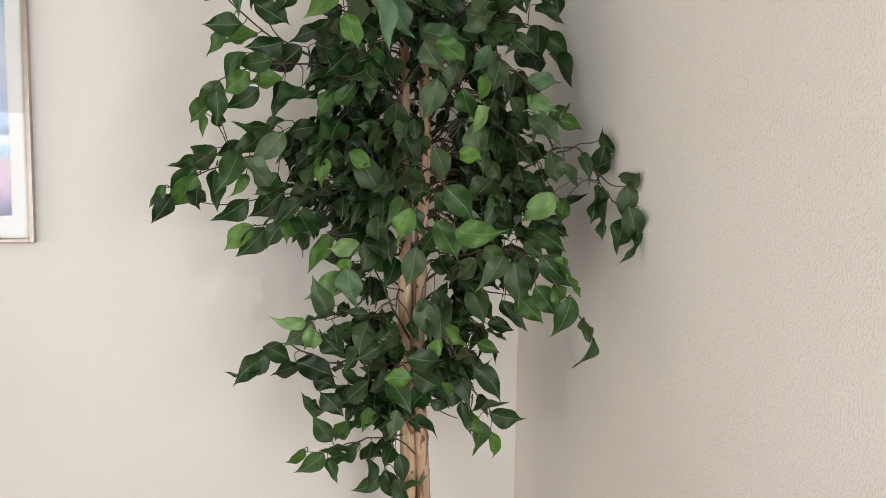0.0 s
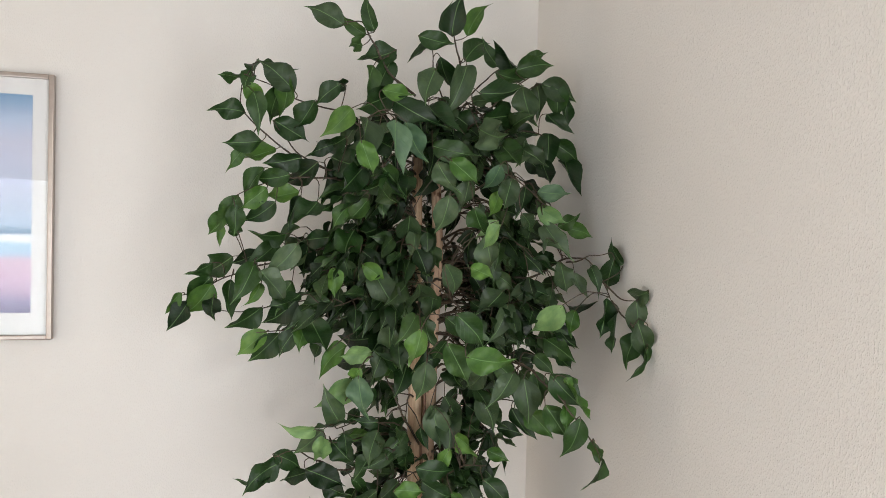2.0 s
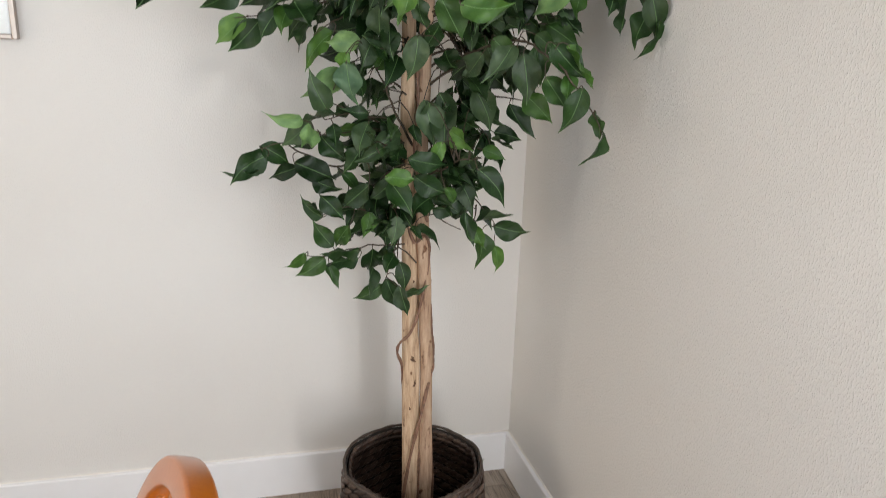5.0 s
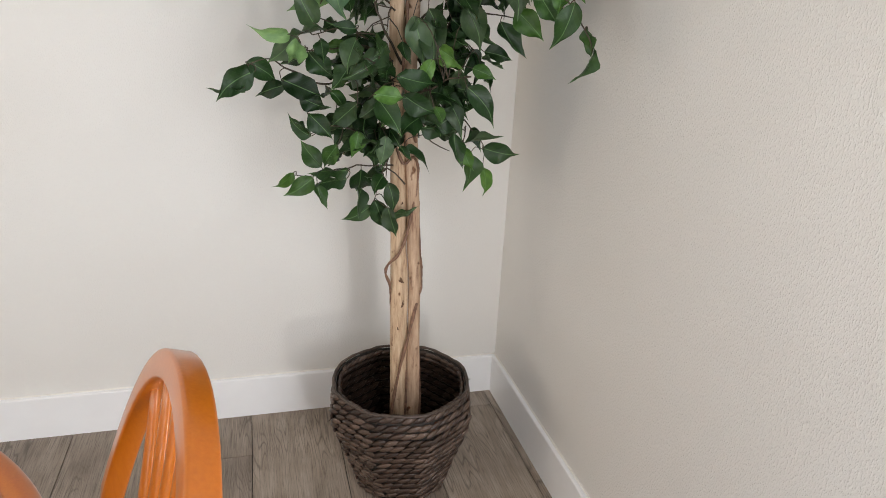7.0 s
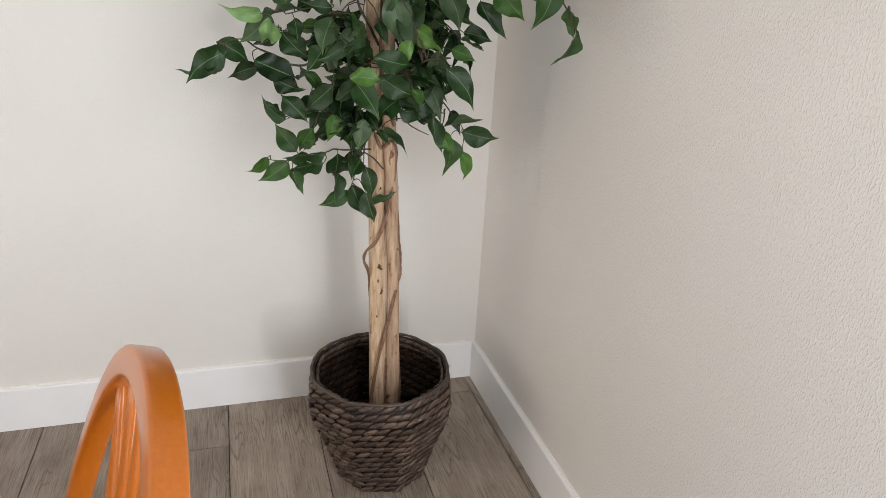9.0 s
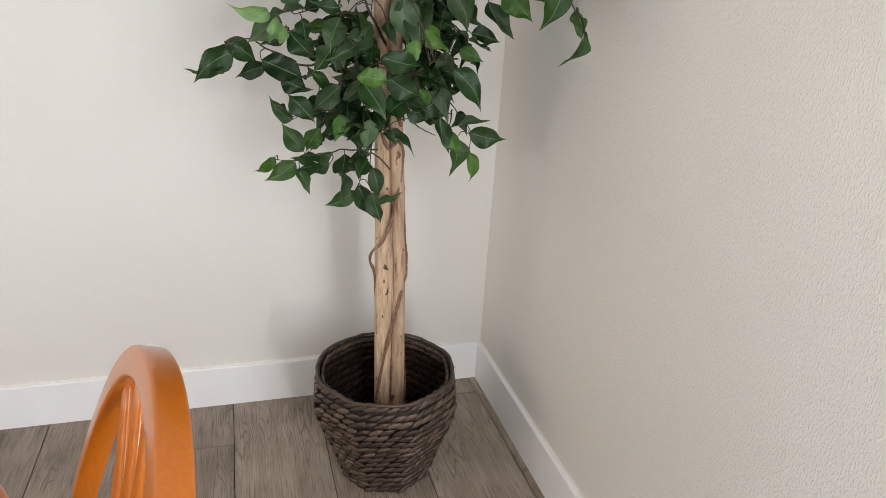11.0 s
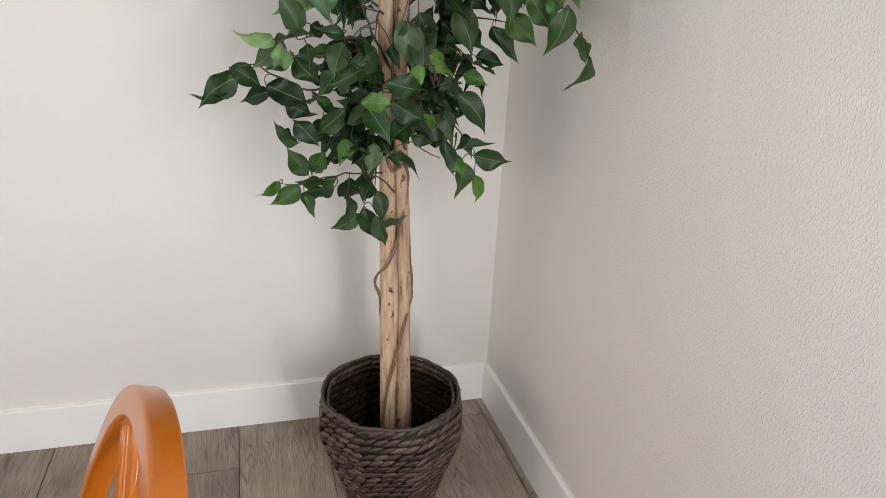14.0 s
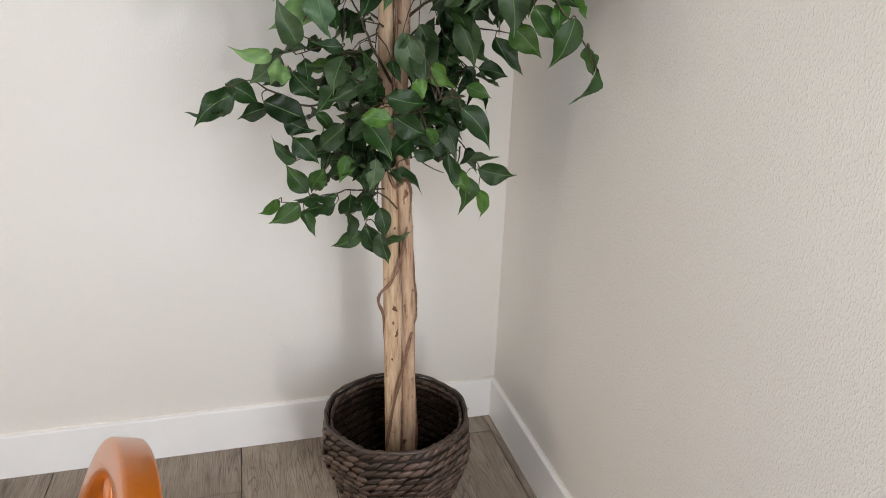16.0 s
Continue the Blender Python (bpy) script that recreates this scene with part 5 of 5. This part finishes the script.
path, frames = [], []
zs = BOW_TOP - BOW_H
limb = [(-BOW_R + 0.035 * (1 - i / 6) ** 1.5, SEAT_Z - 0.02 + (zs - SEAT_Z + 0.02) * i / 6) for i in range(6)]
arc = [(-BOW_R * math.cos(math.pi * i / 40), zs + BOW_H * math.sin(math.pi * i / 40)) for i in range(41)]
outline = limb + arc + [(-u, z) for u, z in reversed(limb)]
raked_up = (Vector((0, 0, 1)) + N * LEAN_BACK).normalized()
raked_n = N - raked_up * N.dot(raked_up)
raked_n.normalize()
for i, (u, z) in enumerate(outline):
    a, b = outline[max(0, i - 1)], outline[min(len(outline) - 1, i + 1)]
    t = (on_back(*b) - on_back(*a)).normalized()
    inner = raked_n.cross(t).normalized()
    path.append(on_back(u, z) + inner * 0.0123 + raked_n * 0.0125)
    frames.append((inner, raked_n))
part("bow", sweep(bmesh.new(), path, frames, rounded(0.0283, 0.0255, 0.0036)), HONEY, chair)


def spindle(u0, u1):
    """An arrow spindle: round below, flattened and widened towards the top."""
    top = zs + BOW_H * math.sqrt(max(0, 1 - (u1 / BOW_R) ** 2)) - 0.018
    pts, rad = [], []
    head, foot = on_back(u1, top), on_back(u0, SEAT_Z - 0.01)
    for i in range(15):
        f = i / 14
        pts.append(foot.lerp(head, f) + raked_n * 0.0125)
        rad.append(0.0085 + 0.0085 * math.exp(-((f - 0.62) / 0.2) ** 2))
    part("spindle", tube(bmesh.new(), pts, rad, 10, (1.15, 0.62, tuple(U))), HONEY, chair)


for k in range(7):
    spindle(-0.108 + 0.036 * k, -0.177 + 0.059 * k)

bm = bmesh.new()
base = on_back(0, SEAT_Z)
rings = []
for z, s in ((-0.042, 0.90), (-0.030, 0.98), (-0.010, 1.0), (0.0, 0.985)):
    ring = []
    for k in range(40):
        a = 2 * math.pi * k / 40
        ca, sa = math.cos(a), math.sin(a)
        e = (abs(ca) ** 3 + abs(sa) ** 3) ** (-1 / 3)
        ring.append(bm.verts.new(base - N * 0.195 + U * (0.245 * s * e * ca * (1 + 0.05 * sa)) - N * (0.225 * s * e * sa) + Vector((0, 0, z))))
    rings.append(ring)
for r, q in zip(rings, rings[1:]):
    for k in range(40):
        bm.faces.new((r[k], r[(k + 1) % 40], q[(k + 1) % 40], q[k]))
bm.faces.new(rings[0])
hollow = bm.verts.new(base - N * 0.2 + Vector((0, 0, -0.012)))
for k in range(40):
    bm.faces.new((rings[-1][k], rings[-1][(k + 1) % 40], hollow))
part("seat", bm, HONEY, chair, "shaped solid wooden seat")


def turned(a, b, r, name):
    """A turned leg or rail with a swelling and a ring."""
    pts = [a.lerp(b, i / 16) for i in range(17)]
    rad = [r * (0.72 + 0.28 * math.sin(math.pi * (0.15 + 0.75 * i / 16)) + (0.16 if i in (4, 12) else 0)) for i in range(17)]
    part(name, tube(bmesh.new(), pts, rad, 12), HONEY, chair)


feet = {}
for su in (-1, 1):
    for sn in (-1, 1):
        top = base - N * (0.195 + sn * 0.15) + U * (su * 0.17) + Vector((0, 0, -0.035))
        foot = base - N * (0.195 + sn * 0.21) + U * (su * 0.22)
        foot.z = 0.0
        feet[su, sn] = (top, foot)
        turned(top, foot, 0.021, "leg")
for su in (-1, 1):
    turned(feet[su, -1][0].lerp(feet[su, -1][1], 0.6), feet[su, 1][0].lerp(feet[su, 1][1], 0.6), 0.013, "stretcher")
turned((feet[-1, -1][0].lerp(feet[-1, -1][1], 0.6) + feet[-1, 1][0].lerp(feet[-1, 1][1], 0.6)) / 2, (feet[1, -1][0].lerp(feet[1, -1][1], 0.6) + feet[1, 1][0].lerp(feet[1, 1][1], 0.6)) / 2, 0.013, "stretcher")

# ---- round table, into which the chair is pushed ----
TX, TY, TABLE_Z, TABLE_R = -1.470, -1.488, 0.745, 0.525
table = holder("round_table", (TX, TY, 0), "honey-stained round wooden pedestal table", "table")


def turned_solid(profile, sides):
    bm = bmesh.new()
    rings = [[bm.verts.new((r * math.cos(2 * math.pi * k / sides), r * math.sin(2 * math.pi * k / sides), z)) for k in range(sides)] for r, z in profile]
    for a, b in zip(rings, rings[1:]):
        for k in range(sides):
            bm.faces.new((a[k], a[(k + 1) % sides], b[(k + 1) % sides], b[k]))
    bm.faces.new(rings[0])
    bm.faces.new(rings[-1])
    return bm


R, Z = TABLE_R, TABLE_Z
part("tabletop", turned_solid([(R - 0.02, Z - 0.030), (R - 0.006, Z - 0.028), (R, Z - 0.020), (R, Z - 0.008), (R - 0.003, Z - 0.002), (R - 0.008, Z), (R - 0.030, Z),
                               (R - 0.0315, Z - 0.002), (R - 0.0345, Z - 0.002), (R - 0.036, Z), (0.1, Z)], 128), HONEY, table, "round top with a groove near its edge")
part("apron", turned_solid([(0.36, Z - 0.09), (0.37, Z - 0.088), (0.37, Z - 0.0302)], 64), HONEY, table)
part("pedestal", turned_solid([(0.055, 0.12), (0.075, 0.15), (0.072, 0.24), (0.045, 0.30), (0.058, 0.42), (0.074, 0.50), (0.05, 0.58), (0.07, 0.62), (0.12, Z - 0.0902)], 32), HONEY, table)
for k in range(4):
    a = radians(45 + 90 * k)
    d = Vector((math.cos(a), math.sin(a), 0))
    pts = [d * (0.05 + 0.31 * f) + Vector((0, 0, 0.20 - 0.175 * f ** 1.4)) for f in (i / 8 for i in range(9))]
    frames = [(d.cross(Vector((0, 0, 1))), Vector((0, 0, 1)))] * 9
    part("foot", sweep(bmesh.new(), pts, frames, rounded(0.05, 0.05, 0.012)), HONEY, table)

# ---- floor planks, last ----
PLANK_W, JOINT = 0.2565, 0.0022


def plank_mesh(length):
    me_bm = box(0, PLANK_W - JOINT, 0, length - JOINT, -0.006, 0.0)
    tops = [e for e in me_bm.edges if all(v.co.z > -0.001 for v in e.verts)]
    bmesh.ops.bevel(me_bm, geom=tops, offset=0.0009, segments=1, affect="EDGES")
    me = bpy.data.meshes.new("plank")
    me_bm.to_mesh(me)
    me_bm.free()
    me.materials.append(PLANK)
    return me


LENGTH = 1.52
STAGGER = {0: 0.62, 1: 0.10, 2: 0.95, 3: 1.10, 4: 0.218, 5: 0.80}     # north end joints of the rows, from the east
PLANKS = {}
for row in range(-6, 17):
    x1 = -0.037 - PLANK_W * (row - 1)
    south = -STAGGER.get(row, 0.1 + (row * 0.57) % 1.4)
    north = 0.0
    if x1 - PLANK_W > ALCOVE_E or x1 < ROOM_W:
        continue
    while north > ROOM_S:
        south = max(south, ROOM_S)
        key = round(north - south, 3)
        if key > 0.03:
            if key not in PLANKS:
                PLANKS[key] = plank_mesh(key)
            ob = new("plank", PLANKS[key])
            ob.matrix_basis = pose(x1 - PLANK_W + JOINT / 2, south + JOINT / 2, 0)
            ob.parent = floor
        north, south = south, south - LENGTH
